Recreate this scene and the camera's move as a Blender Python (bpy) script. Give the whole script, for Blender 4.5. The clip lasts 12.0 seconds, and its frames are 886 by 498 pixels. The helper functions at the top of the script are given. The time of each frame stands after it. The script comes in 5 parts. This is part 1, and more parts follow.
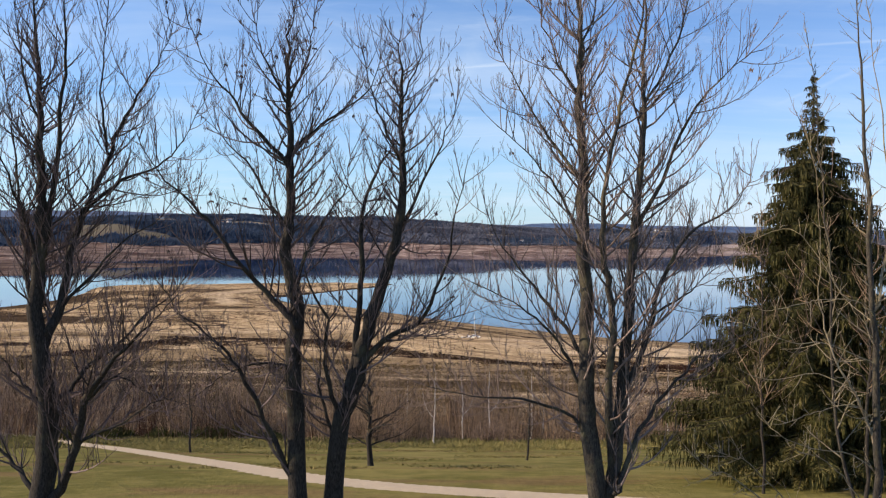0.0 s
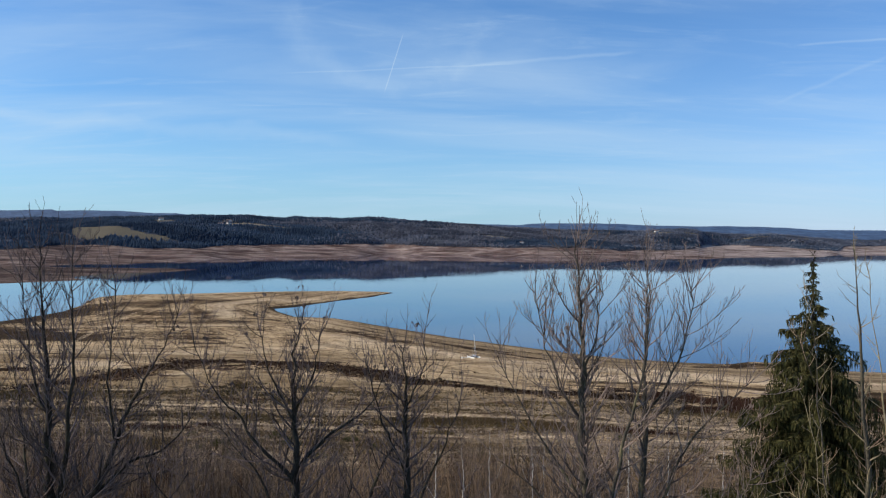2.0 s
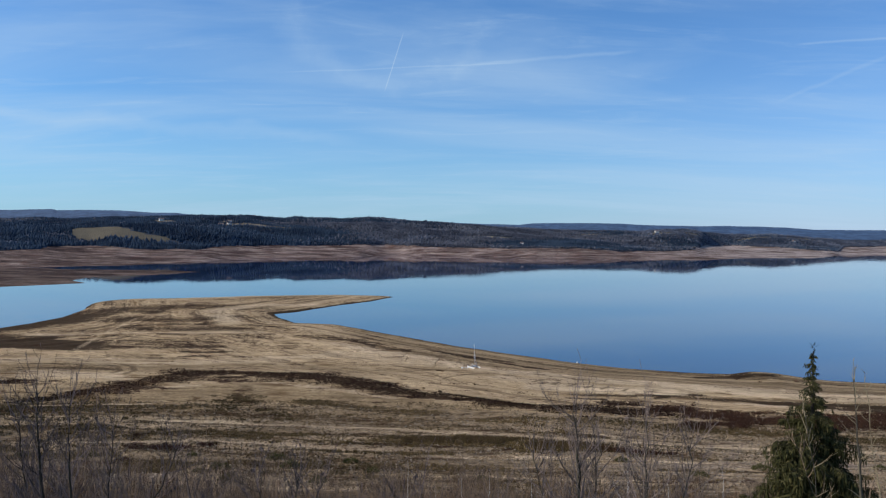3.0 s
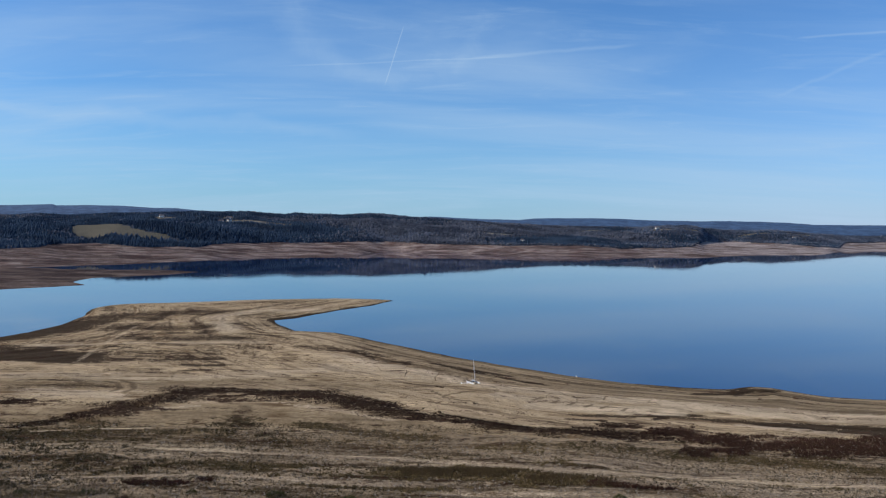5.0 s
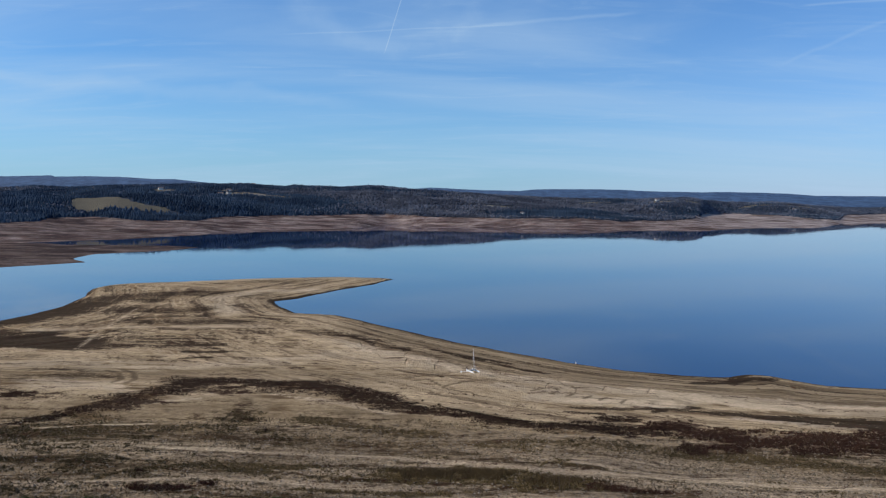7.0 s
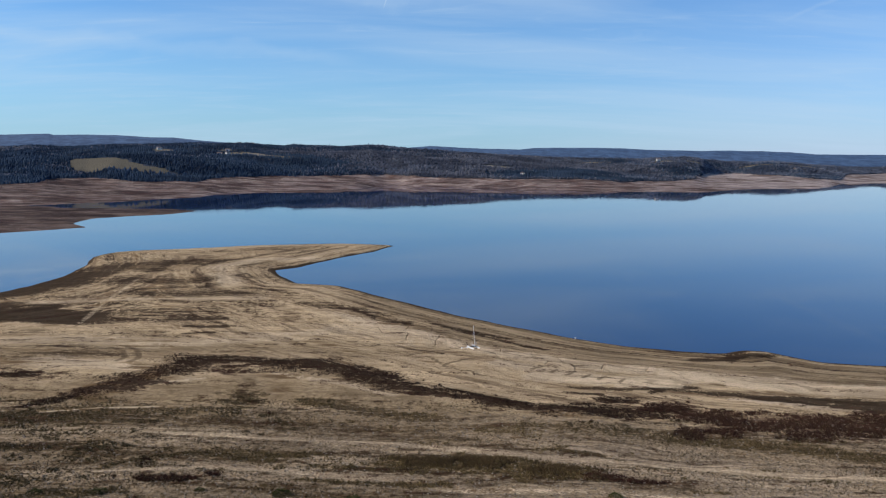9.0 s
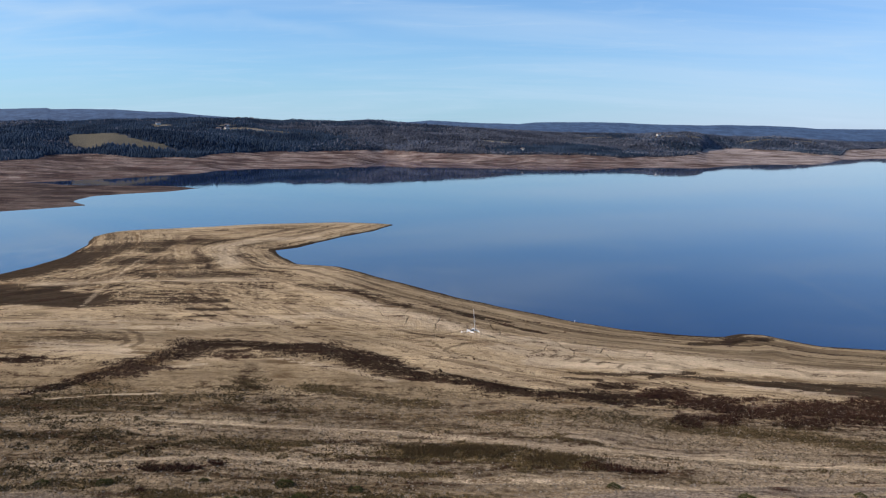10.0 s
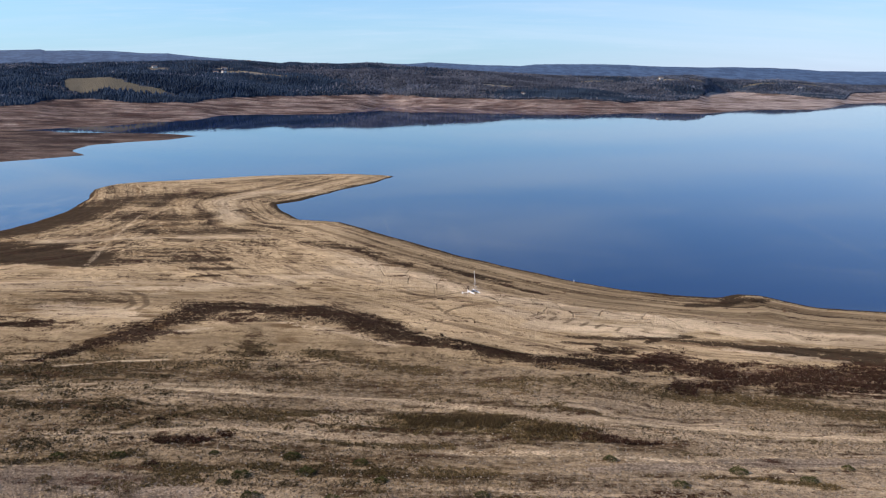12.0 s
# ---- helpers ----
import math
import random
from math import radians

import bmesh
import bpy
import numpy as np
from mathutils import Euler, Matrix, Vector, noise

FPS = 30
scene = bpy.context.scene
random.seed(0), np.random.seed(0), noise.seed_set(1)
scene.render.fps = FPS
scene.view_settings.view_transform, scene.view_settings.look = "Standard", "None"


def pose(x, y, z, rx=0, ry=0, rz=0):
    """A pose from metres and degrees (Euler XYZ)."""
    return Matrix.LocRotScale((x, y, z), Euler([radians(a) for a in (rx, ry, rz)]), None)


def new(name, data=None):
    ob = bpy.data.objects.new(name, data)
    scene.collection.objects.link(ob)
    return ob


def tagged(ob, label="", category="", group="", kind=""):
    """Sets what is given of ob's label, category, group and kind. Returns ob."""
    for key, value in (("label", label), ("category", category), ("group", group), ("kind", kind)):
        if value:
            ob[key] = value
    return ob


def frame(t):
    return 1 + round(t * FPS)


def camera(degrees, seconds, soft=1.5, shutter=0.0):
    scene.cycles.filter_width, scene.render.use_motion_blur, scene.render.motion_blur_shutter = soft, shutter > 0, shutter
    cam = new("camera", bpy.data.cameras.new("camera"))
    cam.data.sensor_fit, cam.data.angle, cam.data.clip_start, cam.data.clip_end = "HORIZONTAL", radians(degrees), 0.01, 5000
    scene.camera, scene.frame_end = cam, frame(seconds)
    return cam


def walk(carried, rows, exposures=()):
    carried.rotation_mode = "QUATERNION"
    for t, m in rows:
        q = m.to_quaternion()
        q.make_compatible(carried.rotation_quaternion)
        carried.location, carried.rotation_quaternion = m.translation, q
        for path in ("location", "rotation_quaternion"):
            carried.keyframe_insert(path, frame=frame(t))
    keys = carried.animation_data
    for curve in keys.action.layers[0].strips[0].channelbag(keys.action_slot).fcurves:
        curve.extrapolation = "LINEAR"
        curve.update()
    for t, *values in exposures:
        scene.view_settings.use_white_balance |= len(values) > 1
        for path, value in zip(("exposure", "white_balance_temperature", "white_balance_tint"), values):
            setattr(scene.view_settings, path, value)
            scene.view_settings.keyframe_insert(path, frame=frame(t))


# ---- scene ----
cam = camera(57.0, 12.0, soft=1.25)
PATH = [
    (0.0, pose(0.000, 0.000, 30.257, 89.137, -0.443, 0.002)),
    (0.5, pose(-0.051, -0.080, 31.875, 89.125, -0.459, -0.004)),
    (1.0, pose(-0.091, -0.122, 33.435, 89.107, -0.458, -0.003)),
    (1.5, pose(-0.114, -0.121, 34.923, 89.076, -0.447, -0.007)),
    (2.0, pose(-0.128, -0.095, 36.438, 89.052, -0.447, -0.016)),
    (2.5, pose(-0.124, -0.056, 37.968, 89.027, -0.455, 0.021)),
    (3.0, pose(-0.112, 0.009, 39.511, 88.991, -0.465, -0.005)),
    (5.0, pose(0.055, 0.317, 45.612, 88.570, -0.459, 0.020)),
    (5.5, pose(0.081, 0.424, 46.914, 88.098, -0.452, 0.023)),
    (6.0, pose(0.097, 0.563, 48.237, 87.582, -0.455, 0.020)),
    (6.5, pose(0.100, 0.715, 49.598, 87.044, -0.438, 0.012)),
    (7.0, pose(0.084, 0.834, 50.978, 86.472, -0.435, 0.013)),
    (9.0, pose(-0.143, 0.681, 56.591, 83.513, -0.442, 0.009)),
    (9.5, pose(-0.223, 0.534, 58.053, 82.641, -0.444, 0.002)),
    (10.0, pose(-0.313, 0.358, 59.513, 81.713, -0.443, -0.007)),
    (10.5, pose(-0.413, 0.157, 60.923, 80.706, -0.461, -0.018)),
    (11.0, pose(-0.518, -0.050, 62.345, 79.691, -0.449, -0.024)),
    (11.5, pose(-0.626, -0.261, 63.771, 78.665, -0.458, -0.012)),
    (12.0, pose(-0.734, -0.467, 65.252, 77.704, -0.456, -0.028)),
]
# the camera rises straight up behind the row of trees and tips down on the way
walk(cam, PATH, [(0.0, 0.44, 7250, 19), (0.75, 0.30, 6780, 14), (1.5, 0.15, 6500, 11), (3.0, -0.09, 6120, 10), (6.5, -0.18, 5950, 10), (9.5, 0.02, 6300, 12), (12.0, 0.29, 6550, 16)])

# ---- daylight ----
SUN_FROM = Vector((-0.88, -0.04, 0.50)).normalized()
world = bpy.data.worlds.new("daylight")
scene.world = world
world.use_nodes = True


class Net:
    """Short hand for node trees."""

    def __init__(self, tree):
        self.tree = tree
        tree.nodes.clear()

    def add(self, kind, **inputs):
        node = self.tree.nodes.new(kind)
        for key, value in inputs.items():
            self.put(node, key, value)
        return node

    def put(self, node, key, value):
        socket = node.inputs[int(key[1:])] if key[0] == "_" else node.inputs[key.replace("_", " ")]
        if isinstance(value, bpy.types.NodeSocket):
            self.tree.links.new(value, socket)
        else:
            socket.default_value = value

    def math(self, op, a, b=0.0, c=0.0, clamp=False):
        node = self.add("ShaderNodeMath", _0=a, _1=b, _2=c)
        node.operation, node.use_clamp = op, clamp
        return node.outputs[0]

    def vec(self, op, a, b=(0, 0, 0)):
        node = self.add("ShaderNodeVectorMath", _0=a, _1=b)
        node.operation = op
        return node.outputs["Value"] if op in ("DOT_PRODUCT", "LENGTH") else node.outputs["Vector"]

    def noise(self, vector, scale, detail=4.0, rough=0.55, warp=0.0):
        node = self.add("ShaderNodeTexNoise", Vector=vector, Scale=scale, Detail=detail, Roughness=rough, Distortion=warp)
        return node.outputs[0]

    def ramp(self, value, low, high, clamp=True):
        node = self.add("ShaderNodeMapRange", _0=value, _1=low, _2=high, _3=0.0, _4=1.0)
        node.interpolation_type, node.clamp = "SMOOTHSTEP", clamp
        return node.outputs[0]

    def mix(self, share, a, b, blend="MIX"):
        node = self.tree.nodes.new("ShaderNodeMix")
        node.data_type, node.blend_type = "RGBA", blend
        for k, value in ((0, share), (6, a), (7, b)):
            if isinstance(value, bpy.types.NodeSocket):
                self.tree.links.new(value, node.inputs[k])
            else:
                node.inputs[k].default_value = value if k == 0 else (*value[:3], 1)
        return node.outputs[2]


def sky_nodes():
    net = Net(world.node_tree)
    sky = net.add("ShaderNodeTexSky")
    sky.sky_type, sky.sun_disc = "NISHITA", False
    sky.sun_elevation = math.asin(SUN_FROM.z)
    sky.sun_rotation = math.atan2(SUN_FROM.x, SUN_FROM.y)
    sky.altitude, sky.air_density, sky.dust_density, sky.ozone_density = 900, 1.0, 0.4, 2.2
    way = net.add("ShaderNodeTexCoord").outputs["Generated"]
    split = net.add("ShaderNodeSeparateXYZ", Vector=way)
    up = net.math("MAXIMUM", split.outputs[2], 0.0)
    lift = net.math("ADD", up, 0.12)
    flat = net.add("ShaderNodeCombineXYZ", X=net.math("DIVIDE", split.outputs[0], lift), Y=net.math("DIVIDE", split.outputs[1], lift), Z=0.0).outputs[0]
    # thin high cloud, drawn out sideways
    turned = net.add("ShaderNodeMapping", Vector=flat, Rotation=(0, 0, 0.25), Scale=(0.35, 1.0, 1.0)).outputs[0]
    veil = net.ramp(net.noise(turned, 1.0, 7.0, 0.55, 0.9), 0.36, 0.74)
    wisps = net.ramp(net.noise(turned, 4.5, 8.0, 0.65, 1.2), 0.48, 0.85)
    cloud = net.math("MULTIPLY_ADD", veil, 0.36, net.math("MULTIPLY", wisps, 0.24))
    # vapour trails: narrow bands along great circles
    for normal, middle, reach, width, gain in (((-.9491, -.1195, .2915), (-.06, .977, .205), .036, .0010, .32), ((.047, .2016, -.9783), (-.05, .972, .197), .14, .0014, .15),
                                               ((.0902, .1995, -.9757), (.125, .967, .209), .10, .0035, .16), ((-.0682, .1077, -.9918), (-.33, .93, .122), .24, .0120, .17),
                                               ((.0652, .2025, -.9771), (.43, .876, .21), .05, .0022, .20), ((.3918, -.0085, -.92), (.425, .888, .172), .06, .0035, .12)):
        off = net.math("ABSOLUTE", net.math("MULTIPLY_ADD", net.math("SUBTRACT", net.noise(way, 14.0, 3.0), 0.5), width * 2.5, net.vec("DOT_PRODUCT", way, normal)))
        line = net.math("SUBTRACT", 1.0, net.ramp(off, 0.0, width))
        far = net.vec("LENGTH", net.vec("SUBTRACT", way, middle))
        ends = net.math("SUBTRACT", 1.0, net.ramp(far, reach * 0.75, reach * 1.08))
        cloud = net.math("MULTIPLY_ADD", net.math("MULTIPLY", line, ends), gain, cloud)
    # a faint loop of cirrus
    loop = net.vec("MULTIPLY", net.vec("SUBTRACT", way, WHORL), (0.85, 1.0, 1.25))
    ring = net.math("ABSOLUTE", net.math("ADD", net.math("SUBTRACT", net.vec("LENGTH", loop), 0.092), net.math("MULTIPLY", net.math("SUBTRACT", net.noise(way, 9.0, 5.0), 0.5), 0.07)))
    cloud = net.math("MULTIPLY_ADD", net.math("MULTIPLY", net.math("SUBTRACT", 1.0, net.ramp(ring, 0.0, 0.022)), net.ramp(net.noise(way, 12.0, 6.0, 0.65), 0.35, 0.65)), 0.13, cloud)
    haze = net.math("MULTIPLY", net.math("POWER", net.math("SUBTRACT", 1.0, up), 9.0), 0.75)
    clear = net.mix(1.0, sky.outputs[0], SKY_TINT, "MULTIPLY")
    milky = net.mix(net.ramp(split.outputs[0], -0.02, 0.45), SKY_HAZE, (4.25, 5.0, 6.6))
    colour = net.mix(haze, clear, milky)
    colour = net.mix(cloud, colour, SKY_CLOUD)
    back = net.add("ShaderNodeBackground", Color=colour, Strength=SKY_STRENGTH)
    out = net.add("ShaderNodeOutputWorld")
    net.tree.links.new(back.outputs[0], out.inputs[0])


WHORL = (-0.063, 0.966, 0.243)
SKY_STRENGTH, SKY_TINT, SKY_HAZE, SKY_CLOUD = 0.12, (0.55, 0.89, 1.21), (3.05, 4.6, 5.9), (4.5, 5.8, 7.0)
sky_nodes()
sun = new("sun", bpy.data.lights.new("sun", "SUN"))
sun.data.energy, sun.data.angle, sun.data.color = 4.9, radians(0.53), (1.0, 0.87, 0.68)
sun.matrix_world = Matrix.Translation((-300, -120, 300)) @ SUN_FROM.to_track_quat("Z", "Y").to_matrix().to_4x4()

# ---- materials ----


def material(name, build, bump=0.0):
    made = bpy.data.materials.new(name)
    made.use_nodes = True
    net = Net(made.node_tree)
    shader = net.add("ShaderNodeBsdfPrincipled")
    out = net.add("ShaderNodeOutputMaterial")
    net.tree.links.new(shader.outputs[0], out.inputs[0])
    build(net, shader)
    return made


def rough_paint(dark, light, scale, roughness=0.9, relief=0.3, island=0.0, depth=0.02):
    """A surface between two colours, with grain at two sizes."""
    def build(net, shader):
        place = net.add("ShaderNodeTexCoord").outputs["Object"]
        big, fine = net.noise(place, scale, 4.0), net.noise(place, scale * 7.3, 5.0, 0.65)
        share = net.math("MULTIPLY_ADD", fine, 0.45, net.math("MULTIPLY", big, 0.75))
        if island:
            pick = net.add("ShaderNodeNewGeometry").outputs["Random Per Island"]
            share = net.math("MULTIPLY_ADD", net.math("SUBTRACT", pick, 0.5), island, share)
        colour = net.mix(net.ramp(share, 0.25, 0.95), dark, light)
        net.put(shader, "Base_Color", colour)
        net.put(shader, "Roughness", roughness)
        net.put(shader, "Specular_IOR_Level", 0.25)
        if relief:
            net.put(shader, "Normal", net.add("ShaderNodeBump", Strength=relief, Distance=depth, Height=fine).outputs[0])
    return build


# young: gain on the upper bark's colour, for the sunlight painted there
def bark_nodes(dark, light, lichen, young=1.0):
    def build(net, shader):
        place = net.add("ShaderNodeTexCoord").outputs["Object"]
        long = net.add("ShaderNodeMapping", Vector=place, Scale=(9.0, 9.0, 2.2)).outputs[0]
        ridges, stains = net.noise(long, 5.0, 5.0, 0.7), net.noise(place, 1.6, 4.0)
        colour = net.mix(net.ramp(ridges, 0.3, 0.75), dark, light)
        colour = net.mix(net.math("MULTIPLY", net.ramp(stains, 0.5, 0.72), 0.55), colour, lichen)
        # upper bark painted paler and warmer, standing in for sunlight there
        sunlit = net.ramp(net.add("ShaderNodeSeparateXYZ", Vector=place).outputs[2], 3.8, 7.5)
        colour = net.mix(1.0, colour, net.mix(sunlit, (1.0, 1.0, 1.0), (young, young * 0.97, young * 0.9)), "MULTIPLY")
        net.put(shader, "Base_Color", colour)
        net.put(shader, "Roughness", 0.9)
        net.put(shader, "Specular_IOR_Level", 0.2)
        net.put(shader, "Normal", net.add("ShaderNodeBump", Strength=0.7, Distance=0.02, Height=ridges).outputs[0])
    return build


def wood_colours(table, thin=0.0):
    """Foliage or twigs seen from afar: every clump takes one of the colours. thin: share of the light that passes through."""
    def build(net, shader):
        pick = net.add("ShaderNodeNewGeometry").outputs["Random Per Island"]
        ramp = net.add("ShaderNodeValToRGB", Fac=pick)
        points = ramp.color_ramp.elements
        while len(points) < len(table):
            points.new(0.5)
        for k, colour in enumerate(table):
            points[k].position, points[k].color = k / max(len(table) - 1, 1), (*colour, 1)
        place = net.add("ShaderNodeTexCoord").outputs["Object"]
        fine, stand = net.noise(place, 0.35, 3.0), net.ramp(net.noise(place, 0.012, 4.0), 0.40, 0.60)
        colour = net.mix(1.0, ramp.outputs[0], net.mix(stand, (0.62, 0.64, 0.68), (1.25, 1.22, 1.18)), "MULTIPLY")
        colour = net.mix(net.math("MULTIPLY", fine, 0.4), colour, (0.02, 0.022, 0.02))
        net.put(shader, "Base_Color", colour)
        if thin:
            leaf = net.add("ShaderNodeBsdfTranslucent", Color=colour)
            both = net.add("ShaderNodeMixShader", Fac=thin)
            out = next(node for node in net.tree.nodes if node.bl_idname == "ShaderNodeOutputMaterial")
            net.tree.links.new(shader.outputs[0], both.inputs[1])
            net.tree.links.new(leaf.outputs[0], both.inputs[2])
            net.tree.links.new(both.outputs[0], out.inputs[0])
        net.put(shader, "Roughness", 0.95)
        net.put(shader, "Specular_IOR_Level", 0.03)
    return build


def ground_nodes(net, shader):
    place = net.add("ShaderNodeTexCoord").outputs["Object"]

    def attribute(name):
        node = net.tree.nodes.new("ShaderNodeAttribute")
        node.attribute_name = name
        return node.outputs["Fac"]
    split = net.add("ShaderNodeSeparateXYZ", Vector=place)
    level = attribute("level")
    # old water lines run along the contours
    lines = net.add("ShaderNodeCombineXYZ", X=net.math("MULTIPLY", split.outputs[0], 0.022), Y=net.math("MULTIPLY", level, 3.2), Z=0.0).outputs[0]
    terrace = net.noise(lines, 1.0, 9.0, 0.66, 0.25)
    long = net.add("ShaderNodeMapping", Vector=place, Scale=(0.05, 0.28, 0.0)).outputs[0]
    streak = net.noise(long, 1.0, 8.0, 0.62, 0.5)
    blot = net.noise(place, 0.07, 5.0, 0.6)
    clump, grain = net.noise(place, 0.6, 6.0, 0.72), net.noise(place, 2.4, 5.0, 0.75)
    tone = net.math("MULTIPLY_ADD", terrace, 0.6, net.math("MULTIPLY", streak, 0.4))
    colour = net.mix(net.ramp(tone, 0.37, 0.54), (0.150, 0.096, 0.050), (0.77, 0.60, 0.385))
    colour = net.mix(net.math("MULTIPLY", net.ramp(net.math("MULTIPLY_ADD", terrace, 0.5, net.math("MULTIPLY", blot, 0.5)), 0.53, 0.62), 0.45), colour, (0.15, 0.096, 0.048))
    colour = net.mix(net.math("MULTIPLY", net.ramp(grain, 0.50, 0.62), 0.45), colour, (0.12, 0.080, 0.042))

    def spread(name, fine=1.0, soft=0.08):
        drift = net.math("MULTIPLY_ADD", net.math("SUBTRACT", clump, 0.5), 2.0 * fine, net.math("MULTIPLY_ADD", net.math("SUBTRACT", streak, 0.5), 2.0 * fine, net.math("MULTIPLY", net.math("SUBTRACT", terrace, 0.5), 1.6 * fine)))
        drift = net.math("MULTIPLY_ADD", net.math("SUBTRACT", grain, 0.5), 1.5 * fine, drift)
        return net.ramp(net.math("ADD", attribute(name), drift), 0.5 - soft, 0.5 + soft)
    # strand lines left by the falling water, along the shore
    shore = attribute("shore")
    strand = net.add("ShaderNodeCombineXYZ", X=net.math("MULTIPLY", split.outputs[0], 0.016), Y=net.math("MULTIPLY", shore, 0.34), Z=net.math("MULTIPLY", blot, 1.2)).outputs[0]
    bands = net.noise(strand, 1.0, 7.0, 0.62, 0.2)
    near = net.math("SUBTRACT", 1.0, net.ramp(shore, 70.0, 120.0))
    colour = net.mix(net.math("MULTIPLY", net.math("MULTIPLY", net.ramp(bands, 0.51, 0.60), near), 0.62), colour, (0.165, 0.112, 0.072))
    colour = net.mix(net.math("MULTIPLY", net.math("SUBTRACT", 1.0, net.ramp(bands, 0.38, 0.46)), net.math("MULTIPLY", near, 0.6)), colour, (0.66, 0.52, 0.345))
    rubble = net.mix(net.ramp(grain, 0.38, 0.56), (0.085, 0.062, 0.042), (0.58, 0.465, 0.335))
    rubble = net.mix(net.math("MULTIPLY", net.ramp(streak, 0.40, 0.62), 0.55), rubble, (0.54, 0.43, 0.305))
    colour = net.mix(spread("stony", 0.8, 0.2), colour, rubble)
    colour = net.mix(net.math("MULTIPLY", spread("olive", 1.2, 0.14), 0.9), colour, net.mix(net.ramp(grain, 0.42, 0.60), (0.026, 0.018, 0.007), (0.165, 0.116, 0.050)))
    colour = net.mix(net.math("MULTIPLY", spread("silt", 0.5, 0.3), 0.80), colour, net.mix(net.ramp(bands, 0.42, 0.58), (0.39, 0.30, 0.192), (0.175, 0.130, 0.080)))
    colour = net.mix(net.math("MULTIPLY", spread("wet", 0.8, 0.12), 0.92), colour, net.mix(net.ramp(clump, 0.35, 0.65), (0.014, 0.009, 0.006), (0.050, 0.031, 0.019)))
    colour = net.mix(spread("gravel", 0.5, 0.15), colour, net.mix(net.ramp(grain, 0.40, 0.60), (0.18, 0.140, 0.108), (0.46, 0.375, 0.290)))
    plates = net.add("ShaderNodeCombineXYZ", X=net.math("MULTIPLY", split.outputs[0], 0.11), Y=net.math("MULTIPLY", shore, 0.15), Z=0.0).outputs[0]
    edges = net.add("ShaderNodeTexVoronoi", Vector=net.vec("ADD", plates, net.vec("MULTIPLY", net.add("ShaderNodeTexNoise", Vector=place, Scale=0.25, Detail=3.0).outputs[1], (0.16, 0.14, 0.0))), Scale=1.0, Randomness=0.6)
    edges.feature = "DISTANCE_TO_EDGE"
    crack = net.math("MULTIPLY", net.math("SUBTRACT", 1.0, net.ramp(edges.outputs["Distance"], 0.008, 0.026)), net.math("MULTIPLY", attribute("crack"), net.ramp(clump, 0.28, 0.36)))
    colour = net.mix(net.math("MULTIPLY", spread("pale", 0.7, 0.12), 0.85), colour, net.mix(net.ramp(clump, 0.3, 0.7), (0.58, 0.46, 0.315), (0.80, 0.65, 0.46)))
    colour = net.mix(net.math("MULTIPLY", crack, 0.62), colour, (0.075, 0.052, 0.034))
    colour = net.mix(net.math("MULTIPLY", spread("heath", 1.1, 0.14), 0.94), colour, net.mix(net.ramp(grain, 0.35, 0.7), (0.014, 0.007, 0.005), (0.058, 0.031, 0.021)))
    colour = net.mix(net.math("MULTIPLY", spread("red", 1.4, 0.14), 0.85), colour, net.mix(net.ramp(grain, 0.35, 0.7), (0.030, 0.014, 0.010), (0.125, 0.058, 0.040)))
    # stubble between the clumps, fine grit, and the ledges that the waves cut
    stubble = net.math("MULTIPLY", attribute("turf"), net.math("MULTIPLY_ADD", net.ramp(net.math("MULTIPLY_ADD", streak, 0.5, net.math("MULTIPLY", clump, 0.5)), 0.40, 0.60), 0.55, 0.30), clamp=True)
    bare_now = net.math("SUBTRACT", 1.0, net.math("MAXIMUM", spread("heath", 1.1, 0.14), net.math("MAXIMUM", attribute("gravel"), spread("pale", 0.7, 0.12)), clamp=True), clamp=True)
    colour = net.mix(net.math("MULTIPLY", stubble, bare_now), colour, net.mix(net.ramp(grain, 0.38, 0.62), (0.085, 0.058, 0.030), (0.26, 0.190, 0.108)))
    colour = net.mix(net.math("MULTIPLY", spread("rut", 0.1, 0.2), 0.7), colour, (0.13, 0.092, 0.058))
    colour = net.mix(net.math("MULTIPLY", spread("lane", 0.15, 0.25), 0.75), colour, (0.52, 0.42, 0.29))
    colour = net.mix(1.0, colour, net.mix(net.ramp(terrace, 0.38, 0.60), (1.20, 1.19, 1.17), (0.70, 0.68, 0.66)), "MULTIPLY")
    colour = net.mix(net.math("MULTIPLY_ADD", attribute("stony"), 0.9, 0.30, clamp=True), colour, net.mix(net.ramp(net.noise(place, 1.3, 7.0, 0.8), 0.38, 0.62), (0.70, 0.68, 0.66), (1.24, 1.23, 1.22)), "MULTIPLY")
    colour = net.mix(spread("scrub", 0.6, 0.15), colour, net.mix(net.ramp(clump, 0.35, 0.65), (0.066, 0.047, 0.032), (0.28, 0.198, 0.122)))
    colour = net.mix(spread("lawn", 0.25, 0.10), colour, net.mix(net.ramp(net.math("MULTIPLY_ADD", clump, 0.5, net.math("MULTIPLY", blot, 0.5)), 0.38, 0.62), (0.105, 0.106, 0.032), (0.225, 0.200, 0.076)))
    worn = net.math("MULTIPLY", net.ramp(net.noise(net.add("ShaderNodeMapping", Vector=place, Scale=(0.10, 0.30, 0.0)).outputs[0], 1.0, 5.0, 0.6), 0.50, 0.64), attribute("lawn"))
    colour = net.mix(net.math("MULTIPLY", worn, 0.7), colour, net.mix(grain, (0.105, 0.070, 0.036), (0.24, 0.165, 0.088)))
    colour = net.mix(spread("path", 0.15, 0.08), colour, net.mix(grain, (0.46, 0.395, 0.305), (0.54, 0.465, 0.365)))
